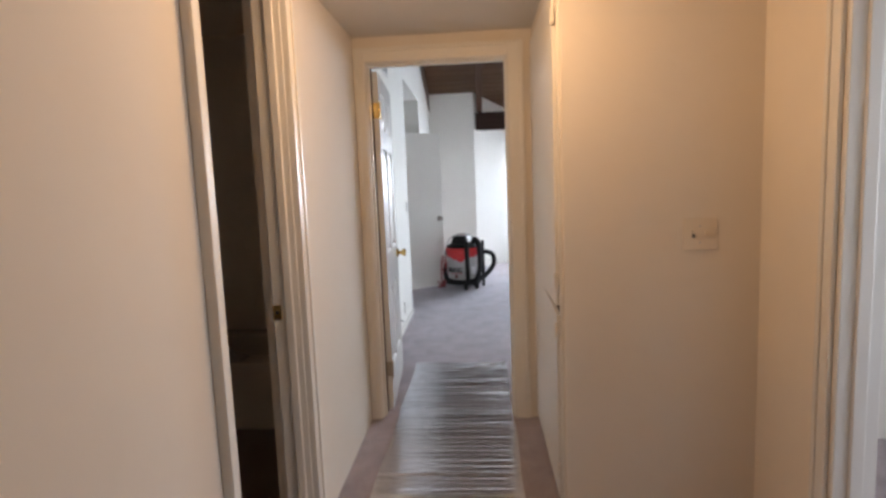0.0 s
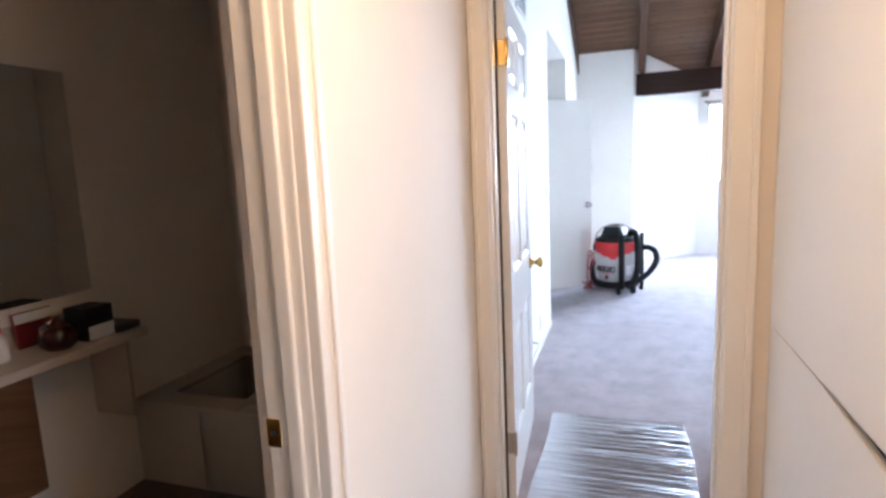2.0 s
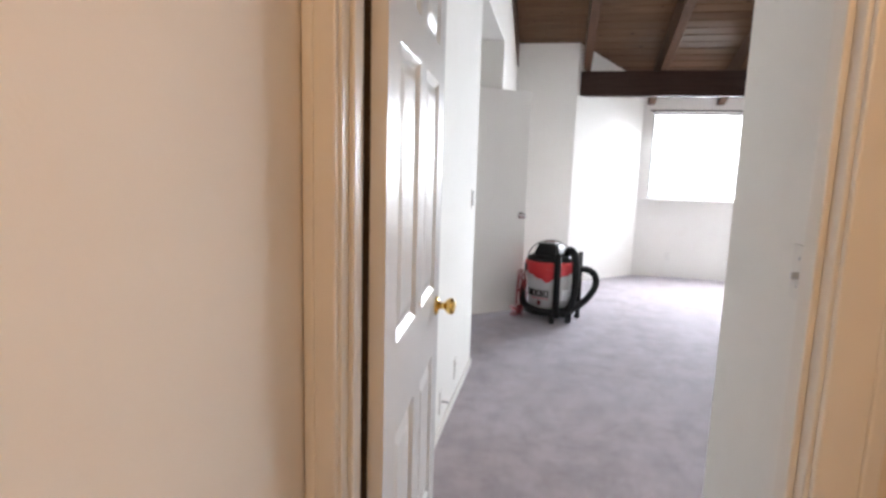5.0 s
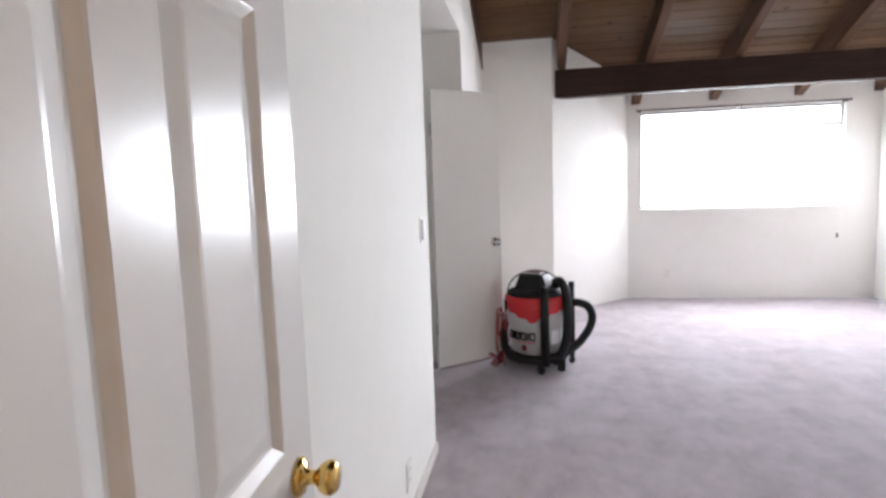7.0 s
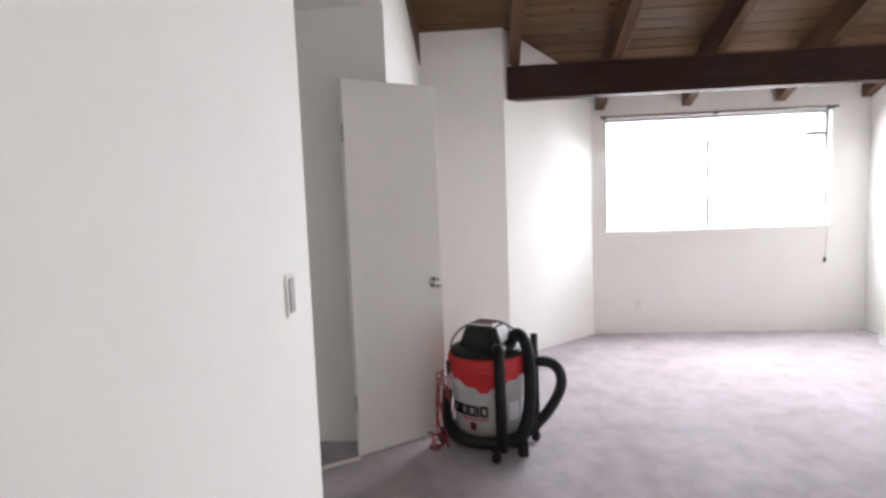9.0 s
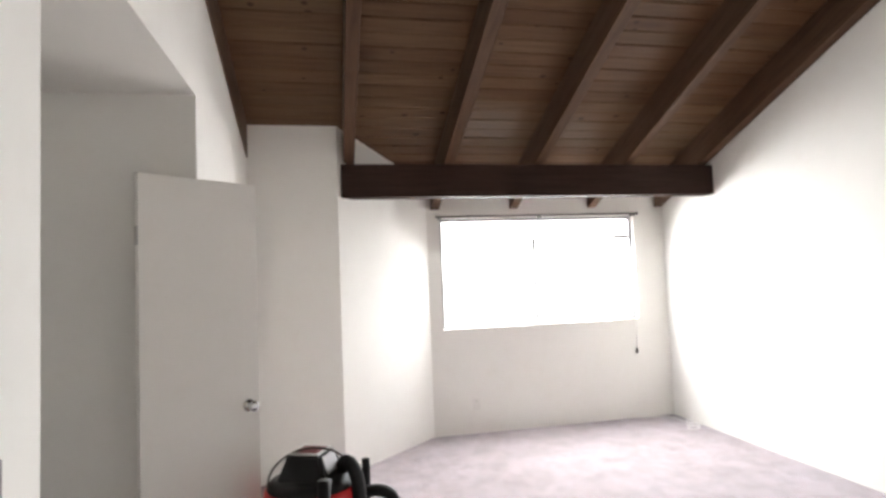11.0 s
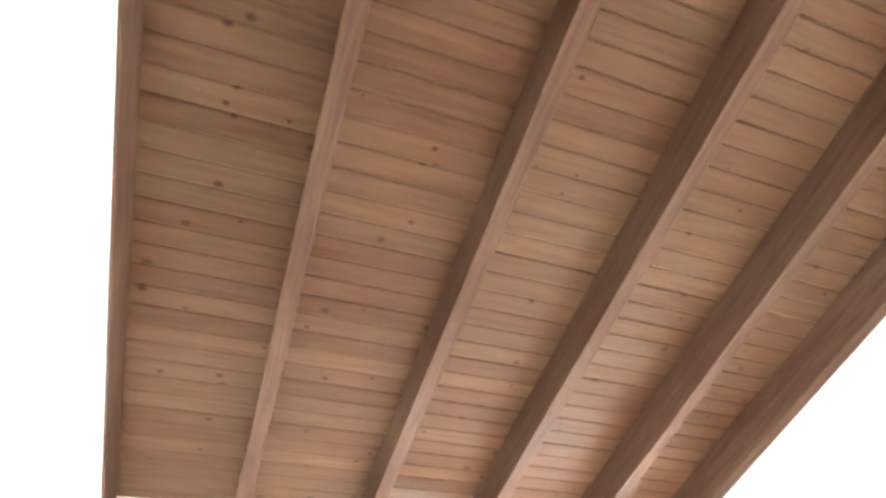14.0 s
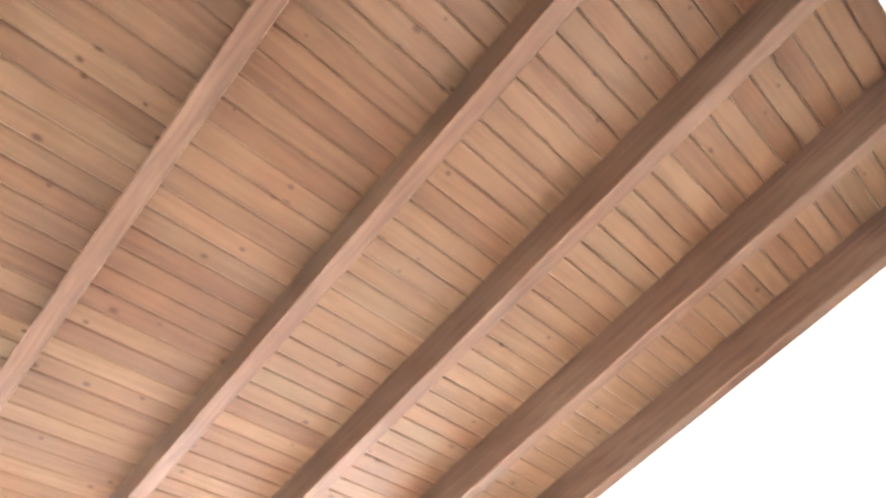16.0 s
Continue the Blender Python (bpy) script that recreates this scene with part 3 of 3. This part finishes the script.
# ---- plain closet door standing ajar at the niche ----
ax, ay, bx, by = -0.60, 7.965, -0.15, 8.315
slab = tagged(thing("door_2", (ax, ay, 0.008), "plain off-white slab closet door left ajar", "door"), kind="structure")
slab.rotation_euler.z = math.atan2(by - ay, bx - ax)
w = math.hypot(bx - ax, by - ay)
part("slab", boxes((0, w, 0.0, 0.035, 0, 2.022), bevel=0.003), SLAB, slab)
knob_set(CHROME, slab, (w - 0.06, 0.0, 0.905), -90)
for z in (0.25, 1.7):
    part("hinge", boxes((-0.004, 0.001, 0.004, 0.03, z, z + 0.085)), CHROME, slab)

# ---- linen cabinet built into the hall ----
cab = thing("linen_cabinet", (0, 0, 0), "built-in cream linen cabinet with a sagging lower door", "cabinet")
part("carcass", boxes((HX1 + 0.02, 1.25, CY0 + 0.001, CY0 + 0.02, CZ0, CZ1), (HX1 + 0.02, 1.25, CY1 - 0.02, CY1 - 0.001, CZ0, CZ1), (1.23, 1.25, CY0 + 0.02, CY1 - 0.02, CZ0, CZ1), (HX1 + 0.03, 1.23, CY0 + 0.02, CY1 - 0.02, CZ0 + 0.001, CZ0 + 0.02), (HX1 + 0.06, 1.23, CY0 + 0.02, CY1 - 0.02, 1.4, 1.42)), CAVITY, cab)
f0, f1 = HX1 - 0.020, HX1 - 0.002
up = part("door", boxes((f0, f1, CY0 - 0.012, CY1 + 0.01, 0.866, CZ1 + 0.01), bevel=0.005), TRIM, cab, "flat cream upper door")
low = part("door", prism([(CY0 - 0.010, CZ0 - 0.01), (CY1 + 0.006, CZ0 - 0.01), (CY1 + 0.006, 0.862), (3.50, 0.862), (CY0 - 0.010, 0.828)], f0 + 0.003, f1 + 0.002, "x"), TRIM, cab, "flat cream lower door, sagging at its hinge side")
for z, d in ((0.94, up), (1.92, up), (0.745, low), (0.17, low)):
    part("hinge", boxes((f0 - 0.008, f0 + 0.006, CY0 - 0.034, CY0 - 0.014, z, z + 0.055), bevel=0.003), TRIM, d, "paint-covered hinge")
part("face_frame", boxes((f1 - 0.006, HX1 + 0.001, 3.022, CY0 - 0.016, 0.0, HCEIL - 0.002), bevel=0.003), TRIM, cab)


# ---- switches, outlets, vent ----
def plate(name, label, category, place, turn, w, h, slots, mat=PLATE, group=""):
    """A wall plate in its own plane (x across, z up, facing -y), turned round z; slots: (x, z, w, h, depth, material)."""
    ob = thing(name, place, label, category, group)
    ob.rotation_euler.z = radians(turn)
    part("cover_plate", boxes((-w / 2, w / 2, -0.006, -0.0005, -h / 2, h / 2), bevel=0.002), mat, ob)
    for n, x, z, a, b, d, mt in slots:
        part(n, boxes((x - a / 2, x + a / 2, -0.006 - d, -0.005, z - b / 2, z + b / 2), bevel=0.0008), mt, ob)
    for z in (-0.03, 0.03):
        part("screw", boxes((-0.003, 0.003, -0.0072, -0.0055, z - 0.003, z + 0.003)), STEEL, ob)
    return ob


def outlet(place, turn, label, mat=PLATE):
    slots = []
    for z in (-0.02, 0.02):
        slots.append(("socket", 0, z, 0.033, 0.028, 0.002, mat))
        for x in (-0.006, 0.006):
            slots.append(("slot", x, z + 0.003, 0.0025, 0.008, 0.0028, SLOT))
    return plate("wall_outlet", label, "outlet", place, turn, 0.07, 0.115, slots, mat)


plate("light_switch", "ivory double switch plate on the hall wall", "light switch", (1.147, 3.0, 1.135), 0, 0.120, 0.118,
      [("toggle_slot", -0.023, 0, 0.010, 0.024, 0.001, SLOT), ("toggle", -0.023, 0.006, 0.008, 0.012, 0.011, IVORY), ("toggle_slot", 0.023, 0, 0.010, 0.024, 0.001, IVORY), ("toggle", 0.023, 0.006, 0.008, 0.012, 0.010, IVORY)], IVORY)
plate("light_switch", "white switch plate on the entry wall", "light switch", (0.62, 4.375, 1.135), -90, 0.07, 0.115,
      [("toggle_slot", 0, 0, 0.010, 0.024, 0.001, PLATE), ("toggle", 0, -0.007, 0.009, 0.014, 0.014, SILVER)])
plate("wall_jack", "small plate with a dark open jack", "wall plate", (0.62, 4.30, 0.80), -90, 0.05, 0.10, [("opening", 0.004, 0.0, 0.018, 0.045, 0.0012, SLOT), ("clip", -0.008, -0.02, 0.010, 0.016, 0.004, BLACK)])
plate("light_switch", "narrow grey switch on the bedroom wall by the niche", "light switch", (LX, 6.525, 1.148), 90, 0.062, 0.115, [("rocker", 0, 0, 0.030, 0.092, 0.004, DIM)], WALL)
outlet((LX, 6.10, 0.20), 90, "white outlet low on the bedroom wall")
outlet((1.58, WY, 0.283), 0, "white outlet under the window")
jack = plate("cable_plate", "white cable plate with a short stub", "wall plate", (LX, 5.70, 0.165), 90, 0.07, 0.115, [])
part("stub", tube([(0, -0.005, 0.0), (0.004, -0.02, 0.001), (0.012, -0.04, -0.006)], 0.005, 8), STEEL, jack, "metal cable stub")
vent = thing("air_vent", (LX, 5.53, 2.36), "white louvred air vent high on the wall", "vent")
vent.rotation_euler.z = radians(90)
part("frame", boxes((-0.17, 0.17, -0.008, -0.0005, -0.085, -0.065), (-0.17, 0.17, -0.008, -0.0005, 0.065, 0.085), (-0.17, -0.15, -0.008, -0.0005, -0.065, 0.065), (0.15, 0.17, -0.008, -0.0005, -0.065, 0.065), bevel=0.002), VENT, vent)
part("backing", boxes((-0.15, 0.15, -0.002, -0.0005, -0.065, 0.065)), SLOT, vent)
for k in range(6):
    z = -0.054 + k * 0.0216
    part("louvre", turned(boxes((-0.15, 0.15, -0.0045, 0.0045, -0.0008, 0.0008)), pose(0, -0.006, z, 38, 0, 0)), VENT, vent)
strike = thing("strike_plate", (0, 0, 0), "brass strike plate on the bathroom jamb", "strike plate")
part("strike", boxes((HX0 - 0.0995, HX0 - 0.070, BF - 0.0025, BF + 0.0005, 0.885, 0.940), bevel=0.001), BRASS, strike)
part("strike_hole", boxes((HX0 - 0.090, HX0 - 0.078, BF - 0.0032, BF - 0.002, 0.907, 0.917)), SLOT, strike)
lamp = thing("ceiling_lamp", (0.30, 2.56, HCEIL), "small round hall ceiling lamp", "ceiling lamp")
part("canopy", lathe([(0.08, -0.001), (0.085, -0.012), (0.05, -0.028)], 24), BRASS, lamp, "", True)
part("socket", lathe([(0.02, -0.028), (0.02, -0.05), (0.012, -0.055)], 16), PLATE, lamp, "", True)

# ---- clear plastic runner on the hall carpet ----
rng = random.Random(11)
ridges, y = [], 1.3
while y < 4.97:
    ridges.append((y, rng.uniform(0.003, 0.0085), rng.uniform(0.007, 0.013), rng.uniform(-0.012, 0.012), rng.uniform(-0.2, 0.1)))
    y += rng.uniform(0.026, 0.062)
folds = [(fy, rng.uniform(0.6, 0.85), rng.uniform(0.004, 0.007)) for fy in (4.25, 4.55, 4.72, 4.86)]
bm = bmesh.new()
NX = 30
rows_v = []
yy = 1.25
while yy < 4.985:
    row = []
    for k in range(NX + 1):
        u = k / NX
        x = -0.17 + 0.675 * u + 0.006 * math.sin(yy * 7.1)
        z = 0.006
        for ry, h, w, sl, fade in ridges:
            d = (yy - ry - sl * (u - 0.5) - 0.003 * math.sin(7 * u + ry * 40)) / w
            if abs(d) < 3:
                z += h * max(0.0, 1 + fade * math.sin(5 * u + ry * 31)) * math.exp(-d * d)
        z *= 1.05 + 0.15 * noise.noise((x * 2.2 + 4.0, yy * 2.6, 3.0))
        z += 0.0006 * noise.noise((x * 4, yy * 14, 0.0))
        for fy, fu, fh in folds:
            d = (yy - fy - 0.32 * (u - fu)) / 0.022
            if abs(d) < 3 and u > fu - 0.25:
                z += fh * math.exp(-d * d) * min(1.0, (u - fu + 0.25) * 4)
        z += 0.010 * max(0.0, (yy - 4.955) / 0.03) ** 2 * (0.6 + 0.4 * math.sin(u * 8))
        row.append(bm.verts.new((x, yy, max(z, 0.003))))
    rows_v.append(row)
    yy += 0.0085
for a, b in zip(rows_v, rows_v[1:]):
    for k in range(NX):
        bm.faces.new((a[k], a[k + 1], b[k + 1], b[k]))
runner = part("plastic_runner", bm, FILM, None, "", True)
tagged(runner, "crinkled clear plastic film laid over the hall carpet", "plastic film")

# ---- wet and dry vacuum ----
VX, VY = 0.105, 8.165
vac = thing("shop_vacuum", (VX, VY, 0), "red and grey shop vacuum with black hose and wands", "vacuum cleaner")
part("base", lathe([(0.20, 0.055), (0.235, 0.062), (0.240, 0.085), (0.225, 0.105), (0.19, 0.11)], 40), BLACK, vac, "", True)
drum = part("drum", lathe([(0.178, 0.09), (0.185, 0.10), (0.205, 0.34), (0.214, 0.42), (0.205, 0.43)], 48), GREY, vac, "grey drum", True)
part("collar", lathe([(0.206, 0.432), (0.222, 0.435), (0.226, 0.45), (0.226, 0.515), (0.215, 0.535), (0.18, 0.54)], 48), RED, vac, "red collar", True)


def on_drum(a0, a1, z0, z1, r, n=10, shape=None):
    """A thin curved patch on the drum between two angles (degrees, from the side facing the hall)."""
    bm = bmesh.new()
    lo, hi = [], []
    for k in range(n + 1):
        a = radians(-90 + a0 + (a1 - a0) * k / n)
        b = z0 if shape is None else z0 + shape(k / n)
        lo.append([bm.verts.new((rr * math.cos(a), rr * math.sin(a), b)) for rr in (r - 0.006, r)])
        hi.append([bm.verts.new((rr * math.cos(a), rr * math.sin(a), z1)) for rr in (r - 0.006, r)])
    for k in range(n):
        bm.faces.new((lo[k][1], lo[k + 1][1], hi[k + 1][1], hi[k][1]))
        bm.faces.new((lo[k][0], lo[k + 1][0], lo[k + 1][1], lo[k][1]))
        bm.faces.new((hi[k][0], hi[k + 1][0], hi[k + 1][1], hi[k][1]))
    for k in (0, n):
        bm.faces.new((lo[k][0], lo[k][1], hi[k][1], hi[k][0]))
    bmesh.ops.recalc_face_normals(bm, faces=bm.faces[:])
    return bm


part("collar_apron", on_drum(-58, 46, 0.432, 0.445, 0.2235, 24, lambda u: -0.012 - 0.03 * min(1.0, max(0.0, (0.34 - abs(u - 0.5)) * 12)) - 0.03 * min(1.0, max(0.0, (0.11 - abs(u - 0.5)) * 20))), RED, vac, "red pointed apron of the collar")
part("latch", on_drum(-7, 7, 0.452, 0.475, 0.236, 6), RED, vac)
part("latch", on_drum(56, 68, 0.43, 0.50, 0.236, 6), BLACK, vac)
part("latch", on_drum(-76, -64, 0.43, 0.50, 0.236, 6), BLACK, vac)
for a, wd in ((-66, 12.0), (-52, 3.4), (-46.5, 12.0), (-32.5, 12.0), (-18.5, 3.4), (-13, 12.0)):
    block = [on_drum(a, a + wd, z0, z1, 0.2055, 4) for z0, z1 in (((0.224, 0.235), (0.271, 0.282)) if wd > 5 else ((0.224, 0.282),))]
    if wd > 5:
        block += [on_drum(a, a + 2.6, 0.234, 0.272, 0.2055, 2), on_drum(a + wd - 2.6, a + wd, 0.234, 0.272, 0.2055, 2)]
    for bm in block:
        part("logo_block", bm, BLACK, drum)
part("logo_line", on_drum(-46, -1, 0.205, 0.211, 0.2012, 10), RED, drum)
part("badge", on_drum(-31, -21, 0.145, 0.187, 0.1952, 4), DARKRED, drum)
for a0 in (34, 62):
    part("caution_label", on_drum(a0, a0 + 20, 0.19, 0.29, 0.2018, 5), SILVER, drum)


def frustum(w0, d0, z0, w1, d1, z1, dx=0.0, bevel=0.016):
    bm = bmesh.new()
    lo = [bm.verts.new(p) for p in ((-w0, -d0, z0), (w0, -d0, z0), (w0, d0, z0), (-w0, d0, z0))]
    hi = [bm.verts.new(p) for p in ((dx - w1, -d1, z1), (dx + w1, -d1, z1), (dx + w1, d1, z1), (dx - w1, d1, z1))]
    bm.faces.new(lo), bm.faces.new(hi)
    for k in range(4):
        bm.faces.new((lo[k - 1], lo[k], hi[k], hi[k - 1]))
    bmesh.ops.recalc_face_normals(bm, faces=bm.faces[:])
    if bevel:
        bmesh.ops.bevel(bm, geom=bm.edges[:], offset=bevel, segments=2, affect="EDGES")
    return bm


part("lid", lathe([(0.205, 0.525), (0.212, 0.535), (0.20, 0.56), (0.165, 0.575), (0.12, 0.58)], 40), BLACK, vac, "", True)
HEADTURN = pose(0, 0, 0, 0, 0, -25)
head = part("motor_head", turned(frustum(0.130, 0.122, 0.56, 0.086, 0.086, 0.695), HEADTURN), BLACK, vac, "black motor head")
part("top_rim", turned(frustum(0.076, 0.076, 0.690, 0.074, 0.074, 0.6975, 0, 0), HEADTURN), GREY, head, "grey top panel")
part("top_label", turned(frustum(0.060, 0.052, 0.697, 0.058, 0.050, 0.700, 0, 0), HEADTURN), DARKRED, head, "dark switch label")
part("side_label", turned(turned(boxes((-0.004, 0.003, -0.062, 0.062, -0.040, 0.044), bevel=0.0008), pose(0.1035, 0, 0.640, 0, -18, 0)), HEADTURN), SILVER, head, "silver specification label")
bail = [(-0.205 * math.cos(a) - 0.0, -0.02, 0.545 + 0.165 * math.sin(a)) for a in [math.pi * k / 10 for k in range(11)]]
part("carry_handle", tube(bail, 0.0055, 8, 0, 4), RODM, vac, "thin carrying handle", True)
part("outlet_port", turned(lathe([(0.034, 0), (0.038, 0.01), (0.034, 0.05), (0.028, 0.06)], 20), pose(0.12, 0.02, 0.585, 0, 62, -30)), BLACK, vac, "", True)
for fx, fy in ((0.035, -0.262), (0.172, -0.190), (0.262, 0.01), (-0.268, -0.01), (-0.10, 0.25), (0.14, 0.235)):
    c = part("caster", boxes((fx * 0.8 - 0.02, fx * 0.8 + 0.02, fy * 0.8 - 0.02, fy * 0.8 + 0.02, 0.04, 0.075), (fx - 0.016, fx + 0.016, fy - 0.016, fy + 0.016, 0.035, 0.09), bevel=0.005), BLACK, vac)
    part("wheel", turned(lathe([(0.012, -0.014), (0.026, -0.010), (0.027, 0.010), (0.012, 0.014)], 18), pose(fx, fy, 0.0275, 90, 0, 40)), RUBBER, c, "", True)
part("wand", tube([(0.066, -0.248, 0.06), (0.062, -0.246, 0.625)], 0.030, 18, 0, 1, False), BLACK, vac, "black wand stored upright", True)
part("wand", tube([(0.268, 0.045, 0.05), (0.266, 0.05, 0.612)], 0.0215, 18, 0, 1, False), BLACK, vac, "black wand stored upright", True)
part("floor_nozzle", boxes((0.150, 0.205, -0.225, -0.165, 0.012, 0.10), bevel=0.01), BLACK, vac)
hose = [(0.14, 0.01, 0.60), (0.172, -0.035, 0.632), (0.207, -0.09, 0.60), (0.224, -0.13, 0.49), (0.222, -0.15, 0.30), (0.20, -0.165, 0.18), (0.16, -0.20, 0.105)]
part("hose", tube(hose, 0.031, 14, 0.003, 24), RUBBER, vac, "ribbed black hose", True)
wrap = [(-0.232, 0.03, 0.30), (-0.240, -0.03, 0.20), (-0.210, -0.115, 0.13), (-0.13, -0.195, 0.105), (-0.03, -0.236, 0.10), (0.09, -0.225, 0.105), (0.20, -0.15, 0.125), (0.30, -0.05, 0.165), (0.38, 0.01, 0.25), (0.413, 0.03, 0.34), (0.39, 0.035, 0.42), (0.33, 0.03, 0.455), (0.255, 0.03, 0.46), (0.19, 0.08, 0.47)]
part("hose", tube(wrap, 0.0285, 14, 0.003, 20), RUBBER, vac, "ribbed black hose", True)
rng = random.Random(3)
loops = []
for k in range(4):
    for j in range(9):
        a = 2 * math.pi * j / 9 + k
        loops.append((-0.252 + 0.022 * math.sin(k * 1.9) + 0.03 * math.cos(a) + rng.uniform(-0.006, 0.006), -0.045 + 0.035 * math.sin(a * 1.0 + 0.8) + rng.uniform(-0.006, 0.006), 0.21 + 0.155 * math.sin(a) + rng.uniform(-0.015, 0.02) + 0.03 * (k % 3)))
heap = []
for k in range(26):
    a = k * 0.93
    r = 0.05 + 0.02 * math.sin(k * 1.7)
    heap.append((-0.285 + r * math.cos(a), -0.09 + 1.1 * r * math.sin(a), 0.012 + 0.0035 * k * (0.5 + 0.5 * math.sin(k * 2.3) ** 2) + rng.uniform(0, 0.02)))
part("power_cord", tube([(-0.18, 0.02, 0.53), (-0.225, -0.01, 0.45)] + loops + heap, 0.0042, 7, 0, 4), CORD, vac, "red power cord bundled at the side", True)

# ---- loose cable by the window corner ----
cable = []
for k in range(34):
    a = k * 0.62
    r = 0.055 + 0.012 * math.sin(k * 1.3)
    cable.append((3.50 + r * math.cos(a), 10.02 + r * 0.9 * math.sin(a), 0.014 + 0.0026 * k + 0.02 * max(0, math.sin(a))))
cable += [(3.53, 10.15, 0.06), (3.58, 10.32, 0.02), (3.60, 10.45, 0.008), (3.52, 10.56, 0.008), (3.25, 10.60, 0.008)]
tagged(part("cable_coil", tube(cable, 0.0045, 7, 0, 4), WHITECORD, None, "", True), "coil of white cable on the carpet", "cable")

# ---- bathroom ----
structure("floor_bath", boxes((-1.92, HX0 - 0.105, 1.32, 3.87, 0.001, 0.005)), BATHFLOOR, "dark bathroom floor")
van = thing("vanity_counter", (0, 0, 0), "narrow wall-hung bathroom counter", "counter")
part("worktop", boxes((-1.919, -1.63, 1.9, 3.73, 0.765, 0.80), bevel=0.006), LAMINATE, van)
part("backsplash", boxes((-1.919, -1.90, 1.9, 3.73, 0.8005, 0.88), bevel=0.003), LAMINATE, van)
part("support_panel", boxes((-1.919, -1.72, 3.69, 3.71, 0.42, 0.7645)), LAMINATE, van)
part("cabinet_body", boxes((-1.919, -1.69, 1.9, 3.30, 0.34, 0.7645), bevel=0.004), VANITY, van, "brown wooden cabinet under the counter")
tub = thing("bath_tub", (0, 0, 0), "beige built-in bathtub with a tiled front", "bathtub")
part("apron", boxes((-1.919, -1.556, 3.87, 3.90, 0.0055, 0.375), (-1.552, HX0 - 0.17, 3.87, 3.90, 0.0055, 0.375), bevel=0.003), TILE, tub)
part("deck", boxes((-1.919, HX0 - 0.17, 3.86, 3.99, 0.3755, 0.40), (-1.919, HX0 - 0.17, 4.52, 4.638, 0.3755, 0.40), (-1.919, -1.80, 3.99, 4.52, 0.3755, 0.40), bevel=0.006), TILE, tub)
part("basin", boxes((-1.80, HX0 - 0.18, 3.99, 4.0, 0.08, 0.375), (-1.80, HX0 - 0.18, 4.51, 4.52, 0.08, 0.375), (-1.80, HX0 - 0.18, 3.99, 4.52, 0.06, 0.08)), TILE, tub)
bm = bmesh.new()
N = 20
g = [[bm.verts.new((-1.36 + 0.34 * i / N, 3.862 + 0.125 * j / N, 0.404 + 0.085 * (math.sin(math.pi * i / N) * math.sin(math.pi * j / N)) ** 0.6 * (0.75 + 0.7 * noise.noise((i * 0.35, j * 0.4, 2.0))))) for j in range(N + 1)] for i in range(N + 1)]
for i in range(N):
    for j in range(N):
        bm.faces.new((g[i][j], g[i + 1][j], g[i + 1][j + 1], g[i][j + 1]))
tagged(part("towel", bm, CLOTH, None, "", True), "crumpled grey cloth on the tub edge", "cloth")
mir = thing("wall_mirror", (0, 0, 0), "frameless mirror above the bathroom counter", "mirror")
part("mirror_glass", boxes((-1.9185, -1.912, 2.4, 3.735, 0.945, 1.82), bevel=0.001), MIRROR, mir)
MAROON = material("dark_red_glaze", (0.038, 0.010, 0.009), 0.12)
jar = thing("round_jar", (-1.715, 3.425, 0.80), "shiny dark red round jar on the bathroom counter", "jar")
part("body", lathe([(0.040, 0.001), (0.060, 0.02), (0.066, 0.055), (0.052, 0.088), (0.03, 0.09)], 24), MAROON, jar, "", True)
part("lid", lathe([(0.032, 0.0905), (0.034, 0.10), (0.012, 0.108), (0.010, 0.12)], 20), MAROON, jar, "", True)
bx_ = thing("small_box", (-1.725, 3.56, 0.80), "small black box with a white label", "box")
part("carton", boxes((-0.06, 0.055, -0.055, 0.055, 0.0005, 0.125), bevel=0.003), BLACK, bx_)
part("label", boxes((0.0552, 0.0562, -0.052, 0.052, 0.004, 0.056)), SILVER, bx_, "white label")
tr = thing("counter_tray", (-1.74, 3.665, 0.80), "low dark tray on the bathroom counter", "tray")
part("tray", boxes((-0.08, 0.08, -0.045, 0.06, 0.0005, 0.03), bevel=0.006), RODM, tr)
bt = thing("bottle", (-1.78, 3.27, 0.80), "small pale bottle on the bathroom counter", "bottle")
part("body", lathe([(0.022, 0.0005), (0.026, 0.006), (0.026, 0.075), (0.012, 0.095)], 18), PLATE, bt, "", True)
part("cap", lathe([(0.012, 0.0955), (0.012, 0.115), (0.008, 0.118)], 14), RED, bt, "red cap", True)
pk = thing("paper_packet", (-1.855, 3.45, 0.80), "flat red and white packet leaning behind the jar", "packet")
part("packet", turned(boxes((-0.006, 0.006, -0.07, 0.07, 0.0, 0.13), bevel=0.002), pose(0, 0, 0.0008, 0, -9, 0)), DARKRED, pk)
part("flap", turned(boxes((0.0062, 0.0075, -0.068, 0.068, 0.09, 0.125)), pose(0, 0, 0.0008, 0, -9, 0)), PLATE, pk, "white flap")
bag = bmesh.new()
bmesh.ops.create_icosphere(bag, subdivisions=3, radius=0.1)
for v in bag.verts:
    k = 0.8 + 0.5 * noise.noise(v.co * 14)
    v.co = Vector((v.co.x * k, v.co.y * k, max(-0.03, v.co.z * 0.4 * k)))
blob = part("plastic_bag", bag, BLACK, None, "", True)
blob.location = (-1.62, 3.36, 0.036)
tagged(blob, "crumpled black plastic bag on the bathroom floor", "bag")
